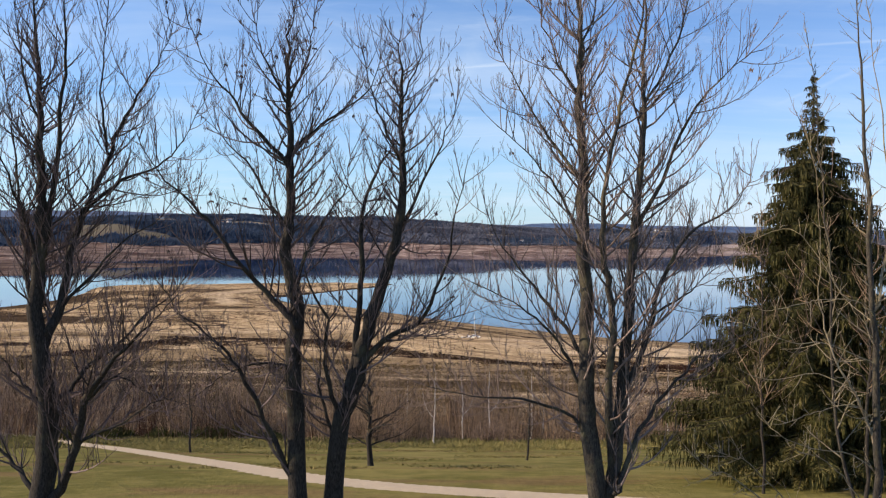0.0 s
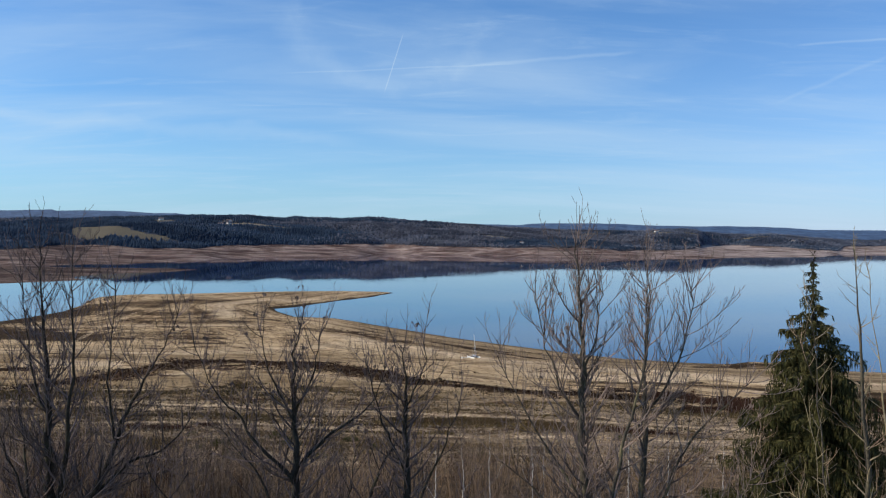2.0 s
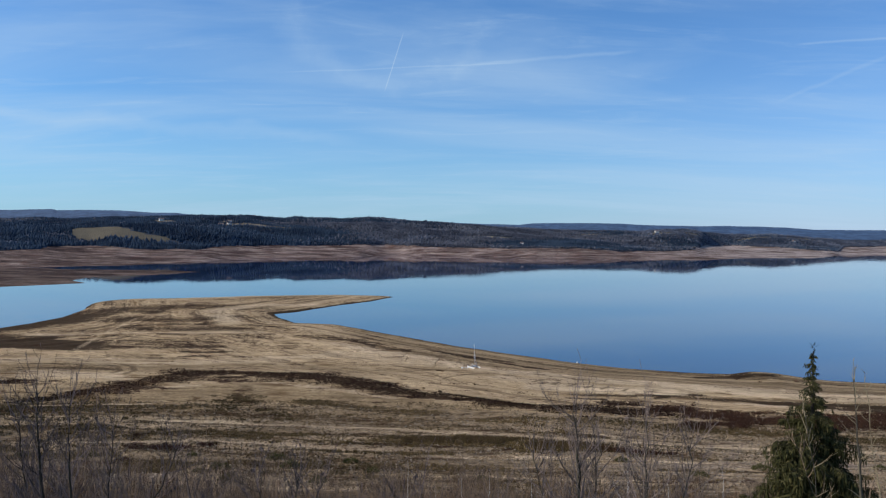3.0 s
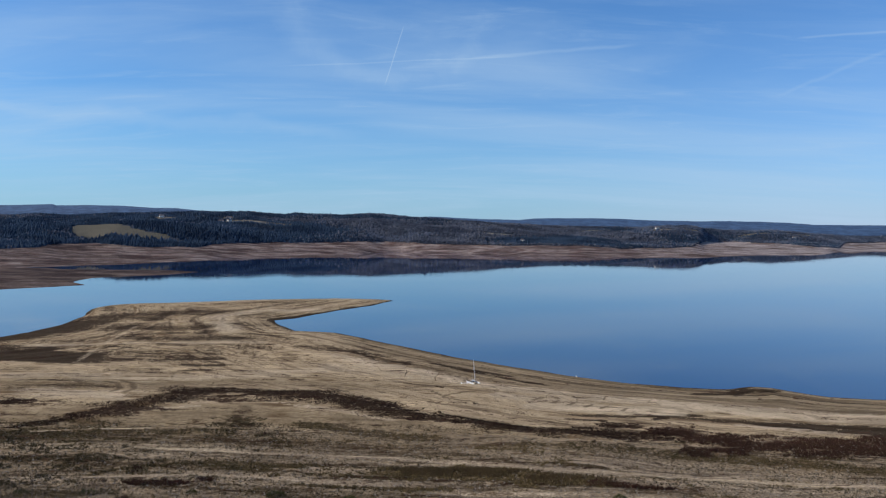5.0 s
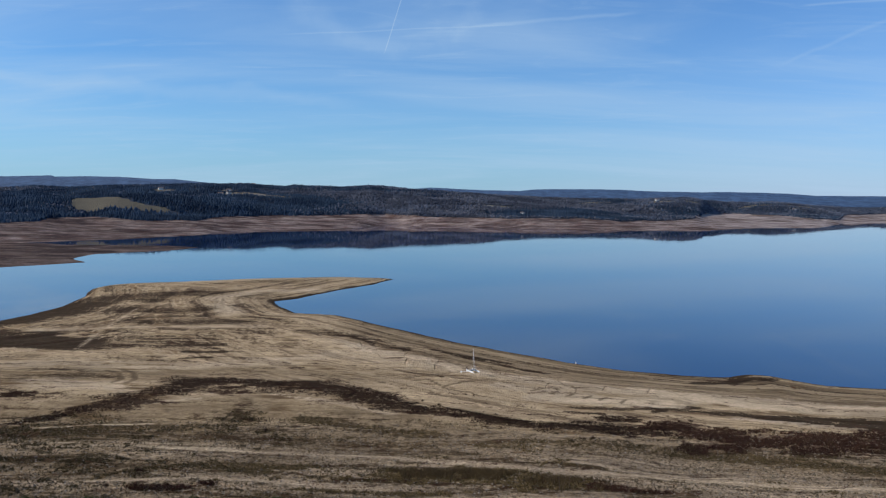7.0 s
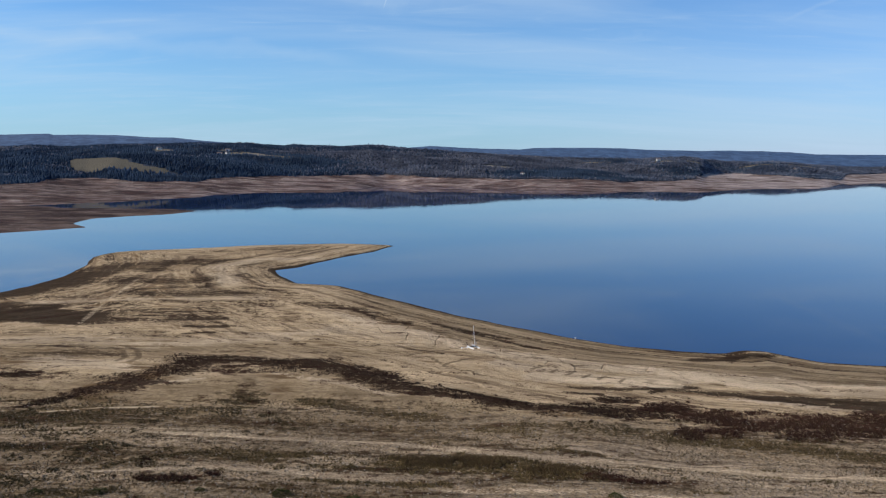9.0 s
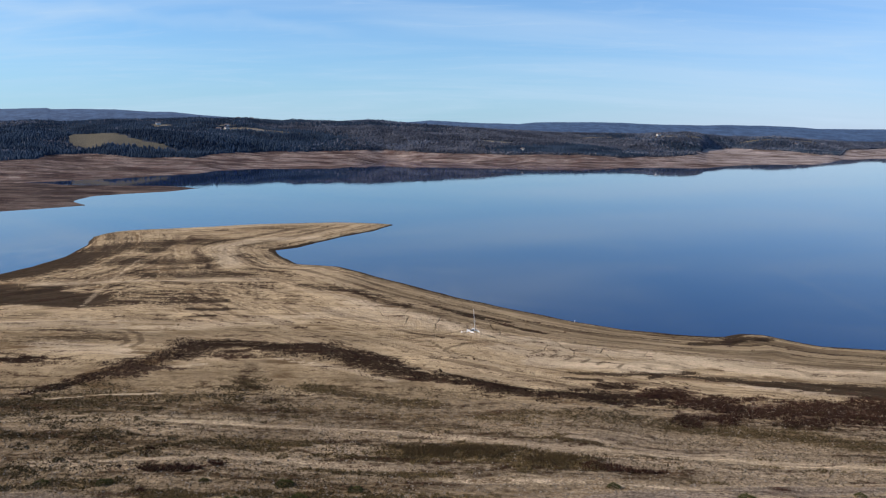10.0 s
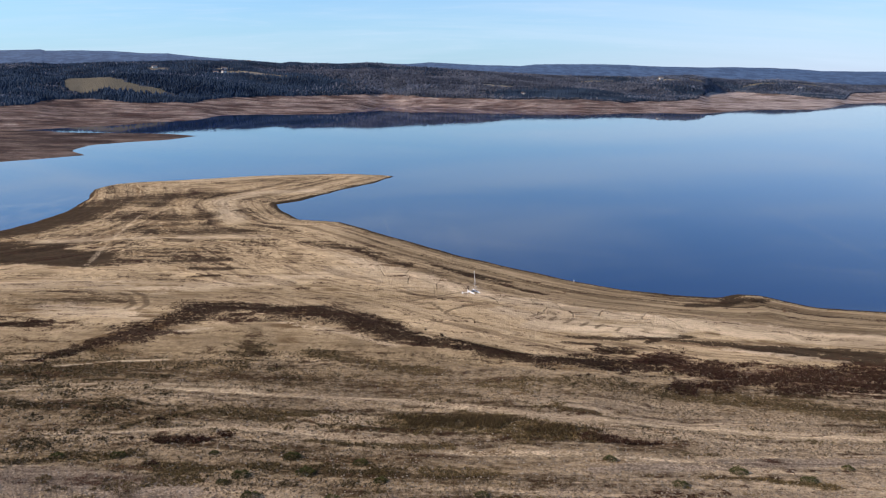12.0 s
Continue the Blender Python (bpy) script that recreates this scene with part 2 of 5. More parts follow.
    coarse = net.noise(net.add("ShaderNodeMapping", Vector=place, Scale=(0.006, 0.013, 0.0)).outputs[0], 1.0, 5.0, 0.6, 0.6)
    close = net.noise(net.add("ShaderNodeMapping", Vector=place, Scale=(0.016, 0.032, 0.0)).outputs[0], 1.0, 7.0, 0.66, 0.4)
    wide = net.math("MULTIPLY_ADD", coarse, 0.5, net.math("MULTIPLY", close, 0.5))
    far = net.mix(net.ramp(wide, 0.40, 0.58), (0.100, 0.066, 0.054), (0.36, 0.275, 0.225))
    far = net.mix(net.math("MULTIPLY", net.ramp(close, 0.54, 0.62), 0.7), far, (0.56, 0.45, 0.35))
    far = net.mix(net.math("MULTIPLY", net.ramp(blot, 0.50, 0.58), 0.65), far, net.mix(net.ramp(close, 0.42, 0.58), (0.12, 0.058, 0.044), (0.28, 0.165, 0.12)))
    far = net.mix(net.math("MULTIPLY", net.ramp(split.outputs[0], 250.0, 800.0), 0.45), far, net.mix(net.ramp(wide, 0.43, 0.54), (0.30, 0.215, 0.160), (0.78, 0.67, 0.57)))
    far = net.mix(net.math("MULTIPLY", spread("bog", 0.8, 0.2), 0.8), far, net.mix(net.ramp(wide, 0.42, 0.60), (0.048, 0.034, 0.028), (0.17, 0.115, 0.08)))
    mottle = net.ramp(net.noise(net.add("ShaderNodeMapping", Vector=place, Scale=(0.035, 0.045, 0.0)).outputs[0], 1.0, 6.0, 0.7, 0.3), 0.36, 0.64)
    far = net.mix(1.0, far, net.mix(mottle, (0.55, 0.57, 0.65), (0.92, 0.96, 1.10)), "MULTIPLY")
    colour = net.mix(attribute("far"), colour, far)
    # ground between the far trees, haze painted in as blue-grey
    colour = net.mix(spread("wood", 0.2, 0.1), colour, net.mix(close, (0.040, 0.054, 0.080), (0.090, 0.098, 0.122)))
    colour = net.mix(spread("field", 0.15, 0.06), colour, net.mix(blot, (0.118, 0.108, 0.084), (0.165, 0.150, 0.120)))
    colour = net.mix(spread("glade", 0.3, 0.15), colour, net.mix(net.ramp(close, 0.42, 0.58), (0.13, 0.118, 0.095), (0.30, 0.27, 0.225)))
    net.put(shader, "Base_Color", net.mix(1.0, colour, (0.878, 0.846, 0.797), "MULTIPLY"))
    net.put(shader, "Roughness", 1.0)
    net.put(shader, "Specular_IOR_Level", 0.02)
    height = net.math("MULTIPLY_ADD", clump, 0.6, net.math("MULTIPLY_ADD", terrace, 0.5, net.math("MULTIPLY", grain, 0.22)))
    height = net.math("SUBTRACT", height, net.math("MULTIPLY", crack, 0.7))
    net.put(shader, "Normal", net.add("ShaderNodeBump", Strength=1.0, Distance=net.math("MULTIPLY_ADD", attribute("lawn"), -0.72, 0.9), Height=height).outputs[0])


def water_nodes(net, shader):
    place = net.add("ShaderNodeTexCoord").outputs["Object"]
    patches = net.noise(net.add("ShaderNodeMapping", Vector=place, Scale=(0.004, 0.012, 1.0)).outputs[0], 1.0, 4.0)
    # silty shallows off the near point
    off = net.vec("LENGTH", net.vec("MULTIPLY", net.vec("SUBTRACT", place, (-196.0, 372.0, 0.0)), (1.0, 0.55, 0.0)))
    weed = net.ramp(net.noise(net.add("ShaderNodeMapping", Vector=place, Scale=(0.10, 0.05, 1.0)).outputs[0], 1.0, 6.0, 0.7), 0.44, 0.64)
    shoal = net.math("MULTIPLY", weed, net.math("MULTIPLY", net.math("SUBTRACT", 1.0, net.ramp(off, 14.0, 42.0)), 0.8))
    net.put(shader, "Base_Color", net.mix(shoal, net.mix(patches, (0.004, 0.014, 0.056), (0.007, 0.020, 0.076)), (0.115, 0.112, 0.110)))
    net.put(shader, "Roughness", 0.015)
    net.put(shader, "IOR", 1.333)
    ripple = net.noise(net.add("ShaderNodeMapping", Vector=place, Scale=(0.5, 1.1, 1.0)).outputs[0], 1.2, 4.0, 0.55)
    calm = net.math("MULTIPLY_ADD", net.ramp(patches, 0.35, 0.7), 0.0035, 0.0012)
    net.put(shader, "Normal", net.add("ShaderNodeBump", Strength=1.0, Distance=calm, Height=ripple).outputs[0])


def plain(colour, roughness=0.5, metal=0.0):
    def build(net, shader):
        place = net.add("ShaderNodeTexCoord").outputs["Object"]
        dirt = net.noise(place, 3.0, 5.0, 0.65)
        net.put(shader, "Base_Color", net.mix(net.math("MULTIPLY", net.ramp(dirt, 0.45, 0.8), 0.35), colour, tuple(c * 0.55 for c in colour)))
        net.put(shader, "Roughness", roughness)
        net.put(shader, "Metallic", metal)
    return build


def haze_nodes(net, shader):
    """The last range, far off: the air's blue haze painted on as emission."""
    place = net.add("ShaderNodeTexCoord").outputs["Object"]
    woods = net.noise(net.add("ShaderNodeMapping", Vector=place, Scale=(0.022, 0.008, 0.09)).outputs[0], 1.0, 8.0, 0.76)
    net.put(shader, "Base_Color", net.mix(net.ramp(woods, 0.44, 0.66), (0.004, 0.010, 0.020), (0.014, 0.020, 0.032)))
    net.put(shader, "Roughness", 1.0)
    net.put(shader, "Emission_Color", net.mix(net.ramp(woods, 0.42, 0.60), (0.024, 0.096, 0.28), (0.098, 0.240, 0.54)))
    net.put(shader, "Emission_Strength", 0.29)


MAT = {
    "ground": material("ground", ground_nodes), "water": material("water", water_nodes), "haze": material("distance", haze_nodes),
    "bark": material("bark", bark_nodes((0.012, 0.011, 0.010), (0.066, 0.058, 0.050), (0.10, 0.092, 0.056))),
    "pale_bark": material("pale_bark", bark_nodes((0.016, 0.015, 0.014), (0.090, 0.080, 0.066), (0.15, 0.136, 0.074), 1.45)),
    "straw_bark": material("straw_bark", bark_nodes((0.13, 0.11, 0.08), (0.40, 0.34, 0.23), (0.42, 0.35, 0.18))),
    "birch": material("birch_bark", bark_nodes((0.30, 0.275, 0.25), (0.74, 0.71, 0.66), (0.50, 0.46, 0.40))),
    "pale_twig": material("pale_twig", rough_paint((0.075, 0.058, 0.051), (0.29, 0.22, 0.19), 2.0, 0.9, 0.0, 0.6)),
    "twig": material("twig", rough_paint((0.045, 0.037, 0.036), (0.21, 0.158, 0.150), 2.0, 0.9, 0.0, 0.6)),
    "dry": material("dry_stems", rough_paint((0.075, 0.054, 0.038), (0.29, 0.205, 0.135), 1.0, 0.95, 0.0, 0.9)),
    "brush": material("brushwood", rough_paint((0.088, 0.066, 0.054), (0.30, 0.222, 0.172), 1.5, 0.95, 0.0, 0.8)),
    "needles": material("spruce_needles", wood_colours([(0.036, 0.040, 0.014), (0.070, 0.070, 0.024), (0.105, 0.098, 0.035), (0.160, 0.138, 0.056)])),
    # the three far woods: distance haze is painted into their blue base colours
    "conifers": material("hazed_far_conifers", wood_colours([(0.054, 0.088, 0.150), (0.068, 0.106, 0.170), (0.060, 0.096, 0.160), (0.076, 0.116, 0.172)], 0.45)),
    "pale_wood": material("hazed_pale_trees", wood_colours([(0.145, 0.178, 0.250), (0.195, 0.222, 0.292), (0.170, 0.198, 0.270), (0.242, 0.256, 0.312)], 0.45)),
    "bare": material("hazed_bare_trees", wood_colours([(0.132, 0.150, 0.198), (0.182, 0.193, 0.240), (0.155, 0.169, 0.218), (0.236, 0.240, 0.280)], 0.45)),
    "heath": material("heather", wood_colours([(0.016, 0.007, 0.005), (0.042, 0.020, 0.013), (0.030, 0.015, 0.010), (0.080, 0.044, 0.028)])),
    "russet": material("russet_herbs", wood_colours([(0.024, 0.010, 0.008), (0.095, 0.036, 0.027), (0.055, 0.034, 0.019), (0.17, 0.095, 0.06)])),
    "reed": material("dry_grass", wood_colours([(0.068, 0.047, 0.019), (0.17, 0.117, 0.050), (0.125, 0.096, 0.038), (0.36, 0.255, 0.125)])),
    "straw": material("reed_stems", wood_colours([(0.045, 0.030, 0.016), (0.115, 0.072, 0.038), (0.085, 0.072, 0.032), (0.17, 0.110, 0.060)])),
    "lawn": material("lawn_grass", wood_colours([(0.11, 0.112, 0.033), (0.17, 0.158, 0.056), (0.23, 0.198, 0.078), (0.30, 0.24, 0.10)])),
    "stalk": material("withered_stalks", wood_colours([(0.028, 0.018, 0.009), (0.080, 0.054, 0.025), (0.062, 0.050, 0.020), (0.19, 0.135, 0.070)])),
    "green": material("green_bush", wood_colours([(0.045, 0.052, 0.018), (0.085, 0.095, 0.028), (0.11, 0.10, 0.036), (0.15, 0.135, 0.05)])),
    "stone": material("pale_stone", rough_paint((0.14, 0.11, 0.08), (0.33, 0.27, 0.20), 4.0, 0.9, 0.3, 0.6)),
    "white": material("white_hull", plain((0.80, 0.80, 0.78), 0.3)), "alloy": material("alloy", plain((0.62, 0.64, 0.66), 0.35, 0.8)),
    "black": material("black_mesh", plain((0.02, 0.02, 0.022), 0.7)), "render": material("house_wall", plain((0.66, 0.64, 0.60), 0.9)),
    "tile": material("roof_tile", plain((0.20, 0.155, 0.14), 0.85)), "glass": material("dark_pane", plain((0.03, 0.035, 0.04), 0.15)), "buoy": material("buoy_white", plain((0.75, 0.73, 0.70), 0.5)),
}

# ---- lie of the land ----
NEAR_LAND = [(400, 205), (220, 212), (124, 220), (107, 224), (95, 236), (89, 237), (83, 233), (70, 236), (55, 242), (39, 254),
             (22, 271), (3, 291), (-19, 319), (-45, 352), (-64, 358), (-75, 378), (-83, 400), (-73, 412), (-58, 449), (-41, 482),
             (-31, 513), (-40, 518), (-67, 523), (-118, 508), (-163, 482), (-188, 463), (-192, 444), (-181, 414), (-175, 377), (-176, 346),
             (-181, 327), (-210, 300), (-270, 280), (-420, 255), (-700, 250), (-700, -900), (700, -900), (700, 205)]
LEFT_LAND = [(-900, 430), (-420, 500), (-313, 577), (-293, 601), (-275, 627), (-298, 657), (-303, 681), (-307, 713), (-284, 744),
             (-257, 771), (-244, 821), (-282, 847), (-324, 850), (-366, 852), (-400, 855), (-419, 872), (-470, 880), (-560, 950), (-1000, 960), (-1500, 900)]
# far shore: sideways slope of the sight line, and how far off the water ends there
FAR_SHORE = [(-1.2, 780), (-.60, 860), (-.499, 880), (-.475, 900), (-.437, 930), (-.402, 952), (-.361, 1002), (-.333, 1040), (-.305, 1068), (-.284, 1124), (-.27, 1200), (-.229, 1224), (-.16, 1237),
             (-.126, 1261), (-.105, 1339), (-.092, 1472), (-.057, 1584), (-.023, 1516), (.011, 1500), (.046, 1462), (.08, 1448), (.114, 1391), (.149, 1378), (.19, 1327), (.252, 1361),
             (.321, 1357), (.341, 1425), (.369, 1503), (.41, 1540), (.458, 1555), (.474, 1640), (.487, 1900), (.538, 1960), (.8, 2060), (1.2, 2150)]
TREELINE = [(-1.2, 1050), (-.62, 1110), (-.537, 1157), (-.496, 1205), (-.468, 1325), (-.434, 1360), (-.379, 1302), (-.331, 1339), (-.301, 1348), (-.283, 1435), (-.228, 1549), (-.153, 1651),
            (-.091, 1678), (-.071, 1729), (-.023, 1632), (.011, 1610), (.08, 1567), (.148, 1560), (.217, 1553), (.251, 1638), (.285, 1693), (.306, 1790), (.322, 2177),
            (.354, 2275), (.388, 2165), (.422, 2125), (.457, 1973), (.484, 1990), (.491, 2245), (.537, 2500), (.8, 2500), (1.2, 2500)]
# skyline of the near ridge and of the range behind it: slope, distance, height
RIDGE_FAR = [(-1.2, 2320, 62), (-.533, 2320, 66), (-.499, 2320, 72), (-.465, 2320, 69), (-.397, 2320, 78), (-.329, 2320, 84), (-.295, 2320, 87), (-.274, 2320, 85), (-.24, 2320, 87), (-.193, 2320, 82),
             (-.183, 2320, 86), (-.125, 2320, 80), (-.091, 2320, 82), (-.071, 2320, 79), (-.043, 2320, 72), (-.003, 2320, 66), (.045, 2320, 64), (.12, 2320, 58), (.216, 2320, 52), (.284, 2350, 46), (.352, 2500, 42), (.53, 2700, 36), (1.2, 2800, 36)]
HEATHER_BANK = [(-86, 161.5), (-79.5, 171.5), (-70, 187.5), (-61, 204), (-47, 206), (-33.5, 205.5), (-24, 200), (-11.5, 185), (2, 180), (14.5, 171), (27.5, 167), (46, 168)]
SLOPE_Y = [-900, -60, 0, 15, 30, 40, 50, 61, 75, 90, 100, 112, 123, 132, 145, 158, 170, 190, 210, 232, 270, 330, 600]
SLOPE_Z = [30, 29, 26.6, 24.7, 21.6, 19.3, 17.0, 14.6, 12.0, 10.2, 9.3, 8.2, 7.3, 6.4, 5.4, 4.5, 3.7, 3.5, 3.0, 1.8, 1.3, 1.6, 2.0]


def lattice(ix, iy, seed):
    h = np.sin(ix * 127.1 + iy * 311.7 + seed * 74.7) * 43758.5453
    return h - np.floor(h)


def wander(x, y, scale, seed=0, octaves=4):
    """Smooth random relief between -1 and 1."""
    total, gain = np.zeros_like(x), 0.5
    for k in range(octaves):
        u, v = x / scale + seed * 3.1, y / scale - seed * 1.7
        ix, iy = np.floor(u), np.floor(v)
        fx, fy = u - ix, v - iy
        fx, fy = fx * fx * (3 - 2 * fx), fy * fy * (3 - 2 * fy)
        a, b = lattice(ix, iy, seed + k), lattice(ix + 1, iy, seed + k)
        c, d = lattice(ix, iy + 1, seed + k), lattice(ix + 1, iy + 1, seed + k)
        total += gain * ((a + (b - a) * fx) * (1 - fy) + (c + (d - c) * fx) * fy - 0.5) * 2
        gain, scale = gain * 0.5, scale * 0.5
    return total


def nearest(x, y, line, closed=False):
    """Distance from a line of points, and how far along it (in points) the nearest place lies."""
    best, along = np.full(x.shape, 1e9), np.zeros(x.shape)
    pairs = list(zip(line, line[1:] + line[:1])) if closed else list(zip(line, line[1:]))
    for k, ((ax, ay), (bx, by)) in enumerate(pairs):
        dx, dy = bx - ax, by - ay
        s = np.clip(((x - ax) * dx + (y - ay) * dy) / (dx * dx + dy * dy), 0, 1)
        d = np.hypot(x - ax - s * dx, y - ay - s * dy)
        along, best = np.where(d < best, k + s, along), np.minimum(best, d)
    return best, along


def inside(x, y, ring):
    odd = np.zeros(x.shape, bool)
    for (ax, ay), (bx, by) in zip(ring, ring[1:] + ring[:1]):
        if ay != by:
            odd ^= ((ay > y) != (by > y)) & (x < (bx - ax) * (y - ay) / (by - ay) + ax)
    return odd


def signed(x, y, ring):
    d = nearest(x, y, ring, True)[0]
    return np.where(inside(x, y, ring), d, -d)


def column(table, k):
    return [row[k] for row in table]


def smooth(a, b, v):
    s = np.clip((v - a) / (b - a), 0, 1)
    return s * s * (3 - 2 * s)


def lower(a, b, k):
    h = np.clip(0.5 + 0.5 * (b - a) / k, 0, 1)
    return b + (a - b) * h - k * h * (1 - h)


def land(x, y):
    """Height of the ground; the lake lies at 0."""
    x, y = np.asarray(x, float), np.asarray(y, float)
    sway = wander(x, y, 14, 5, 3) * 1.3
    d = signed(x, y, NEAR_LAND) + sway * np.clip((np.hypot(x, y) - 100) / 200, 0, 1)
    tilt = -0.012 * np.clip(x, -90, 90) * smooth(90, 140, y) * (1 - smooth(200, 300, y))
    slope = np.interp(y, SLOPE_Y, SLOPE_Z) + tilt
    slope = slope + wander(x, y, 30, 2, 3) * 0.35 * smooth(85, 130, y) + wander(x, y * 3, 9, 4, 3) * 0.18 * smooth(85, 130, y) + wander(x, y * 1.6, 5, 7, 2) * 0.10 * smooth(85, 130, y) + wander(x, y, 18, 6, 2) * 0.12
    slope = slope + 0.35 * np.exp(-(nearest(x, y, HEATHER_BANK)[0] / 4.5) ** 2)
    bank = np.where(d > 0, 0.03 * d + 0.0012 * d * d + 0.55 * (1 - np.exp(-np.maximum(d, 0) / 1.6)), 0.16 * d)
    bank = bank + 2.6 * np.exp(-((x + 170) / 16) ** 2 - ((y - 432) / 30) ** 2) * smooth(0, 4, d) + 0.5 * np.exp(-((x - 89) / 7) ** 2 - ((y - 231) / 5) ** 2)
    near = np.where(d > -60, lower(slope, bank, 0.8), -8)
    dl = signed(x, y, LEFT_LAND) + wander(x, y, 40, 8, 4) * 3
    left = np.where(dl > 0, 0.3 * (1 - np.exp(-np.maximum(dl, 0) / 4)) + 0.022 * dl, 0.1 * dl)
    left = np.minimum(left, 7 + wander(x, y, 90, 9, 3) * 2)
    yy = np.maximum(y, 1.0)
    m = x / yy
    shore = sum(np.interp(m + k * 0.004, column(FAR_SHORE, 0), column(FAR_SHORE, 1)) for k in (-2, -1, 0, 1, 2)) / 5 + wander(x, y, 60, 12, 3) * 6
    wood = sum(np.interp(m + k * 0.02, column(TREELINE, 0), column(TREELINE, 1)) for k in (-5, -4, -3, -2, -1, 0, 1, 2, 3, 4, 5)) / 11
    wood = np.maximum(np.maximum(wood, np.interp(m, column(TREELINE, 0), column(TREELINE, 1)) - 10), shore + 40)
    ry, rz = np.interp(m, column(RIDGE_FAR, 0), column(RIDGE_FAR, 1)), np.interp(m, column(RIDGE_FAR, 0), column(RIDGE_FAR, 2))
    u = (y - wood) / np.maximum(ry - wood, 50)
    beach = np.where(y > shore, 14 * np.clip((y - shore) / (wood - shore), 0, 1.5) ** 1.35, 0.1 * (y - shore))
    beach = beach + wander(x, y * 1.5, 80, 15, 4) * 2.4 * smooth(0, 90, y - shore)
    rise = 14 + (rz - 14) * np.where(u < 1, np.sin(np.clip(u, 0, 1) * math.pi / 2) ** (0.95 + 0.9 * smooth(0.12, 0.28, m)), 1) - np.clip(u - 1, 0, 3) * 26
    rise = rise + wander(x, y, 340, 21, 4) * 24 * smooth(0.0, 0.35, u) * (1 - 0.8 * smooth(0.75, 1.0, u))
    rise = rise + 19 * np.exp(-((x + 640) / 250) ** 2 - ((y - 1560) / 130) ** 2) * smooth(0.02, 0.10, u)
    far = np.where(u > 0, np.where(u < 0.08, beach + (rise - beach) * u / 0.08, rise), beach)
    far = np.where(y > 500, np.maximum(far, -8), -8)
    return np.maximum(np.maximum(near, np.maximum(left, far)), -8)

# ---- meshes ----


def mesh_of(name, verts, faces, mat, flat=False):
    """A mesh from arrays; faces all have the same number of corners."""
    verts, faces = np.asarray(verts, np.float32), np.asarray(faces, np.int32)
    mesh, n = bpy.data.meshes.new(name), faces.shape[1]
    mesh.vertices.add(len(verts))
    mesh.vertices.foreach_set("co", verts.ravel())
    mesh.loops.add(faces.size)
    mesh.loops.foreach_set("vertex_index", faces.ravel())
    mesh.polygons.add(len(faces))
    mesh.polygons.foreach_set("loop_start", np.arange(0, faces.size, n, dtype=np.int32))
    mesh.polygons.foreach_set("use_smooth", np.full(len(faces), not flat))
    mesh.update(calc_edges=True)
    mesh.materials.append(mat)
    return mesh


def thing(name, place, label, category, group="", turn=0.0):
    ob = new(name)
    ob.matrix_basis = pose(*place, 0, 0, turn)
    ob.empty_display_size = 0.3
    return tagged(ob, label, category, group)


def piece(name, mesh, parent, label=""):
    ob = new(name, mesh)
    ob.parent = parent
    return tagged(ob, label)


def part(name, bm, mat, parent, label=""):
    mesh = bpy.data.meshes.new(name)
    bm.to_mesh(mesh)
    bm.free()
    mesh.materials.append(mat)
    return piece(name, mesh, parent, label)


def ground_at(x, y):
    return float(land(np.array([float(x)]), np.array([float(y)]))[0])


# ---- ground: one sheet from behind the camera to the far hills ----
# strokes on the plan: half width at the start and at the end, strength, line
HEATH_STROKES = [
    (2.6, 8.5, 1.05, [(-83.5, 165), (-79.5, 171.5), (-75.5, 180), (-70, 187.5), (-64.5, 196.5), (-61, 204), (-58, 205)]),
    (4.7, 4.8, 0.95, [(-55.5, 204), (-47, 206), (-39, 202.5)]),
    (4.9, 5.1, 1.05, [(-40.5, 203.5), (-33.5, 205.5), (-24, 200), (-16, 191), (-11.5, 185)]),
    (3.0, 3.0, 1.00, [(-11.5, 184), (-6, 181.5), (2, 180), (8.5, 175.5), (14.5, 171), (18, 169)]),
    (3.6, 3.6, 1.05, [(22, 167.5), (27.5, 167), (33.5, 166), (41, 166.5), (46, 168)]),
    (1.6, 2.5, 0.95, [(-107, 188.5), (-97.5, 189.5)]),
    (1.7, 2.0, 1.00, [(-86, 161.5), (-83.5, 165)]),
    (1.2, 1.0, 1.10, [(28.5, 172.5), (31.5, 172.5)]),
    (1.6, 1.6, 1.10, [(36.5, 176.5), (42, 176)]),
]
RED_STROKES = [
    (2.8, 8.7, 1.02, [(45.5, 170), (50.5, 170.5), (54, 166), (60.5, 159.5), (71.5, 158.5), (91.5, 159)]),
    (3.2, 3.5, 0.90, [(48.5, 151), (58.5, 154)]),
    (1.8, 1.0, 0.85, [(23.5, 123), (28.5, 121.5), (37, 119.5)]),
    (2.8, 2.2, 0.52, [(-51.5, 117.5), (-47, 119), (-41, 119), (-36, 120.5)]),
]
OLIVE_STROKES = [
    (3.5, 4.1, 1.10, [(-6.5, 129.5), (1.5, 130), (7, 130)]),
    (4.1, 2.1, 1.15, [(7, 130), (13.5, 127.5), (20, 125), (23.5, 123.5)]),
    (3.1, 4.8, 1.00, [(44, 147), (55.5, 145.5), (66.5, 141), (79.5, 136)]),
    (4.5, 3.1, 0.86, [(-88.5, 153.5), (-79, 157.5), (-68.5, 160), (-57.5, 161), (-45.5, 161)]),
    (3.4, 2.2, 0.90, [(-28, 171), (-17.5, 165), (-10, 161.5), (-2, 160)]),
    (2.8, 2.2, 1.00, [(-37, 132.5), (-31, 131.5), (-24, 132.5)]),
    (1.1, 1.2, 0.95, [(-53, 123), (-51, 127.5), (-48, 129), (-41, 132.5)]),
]
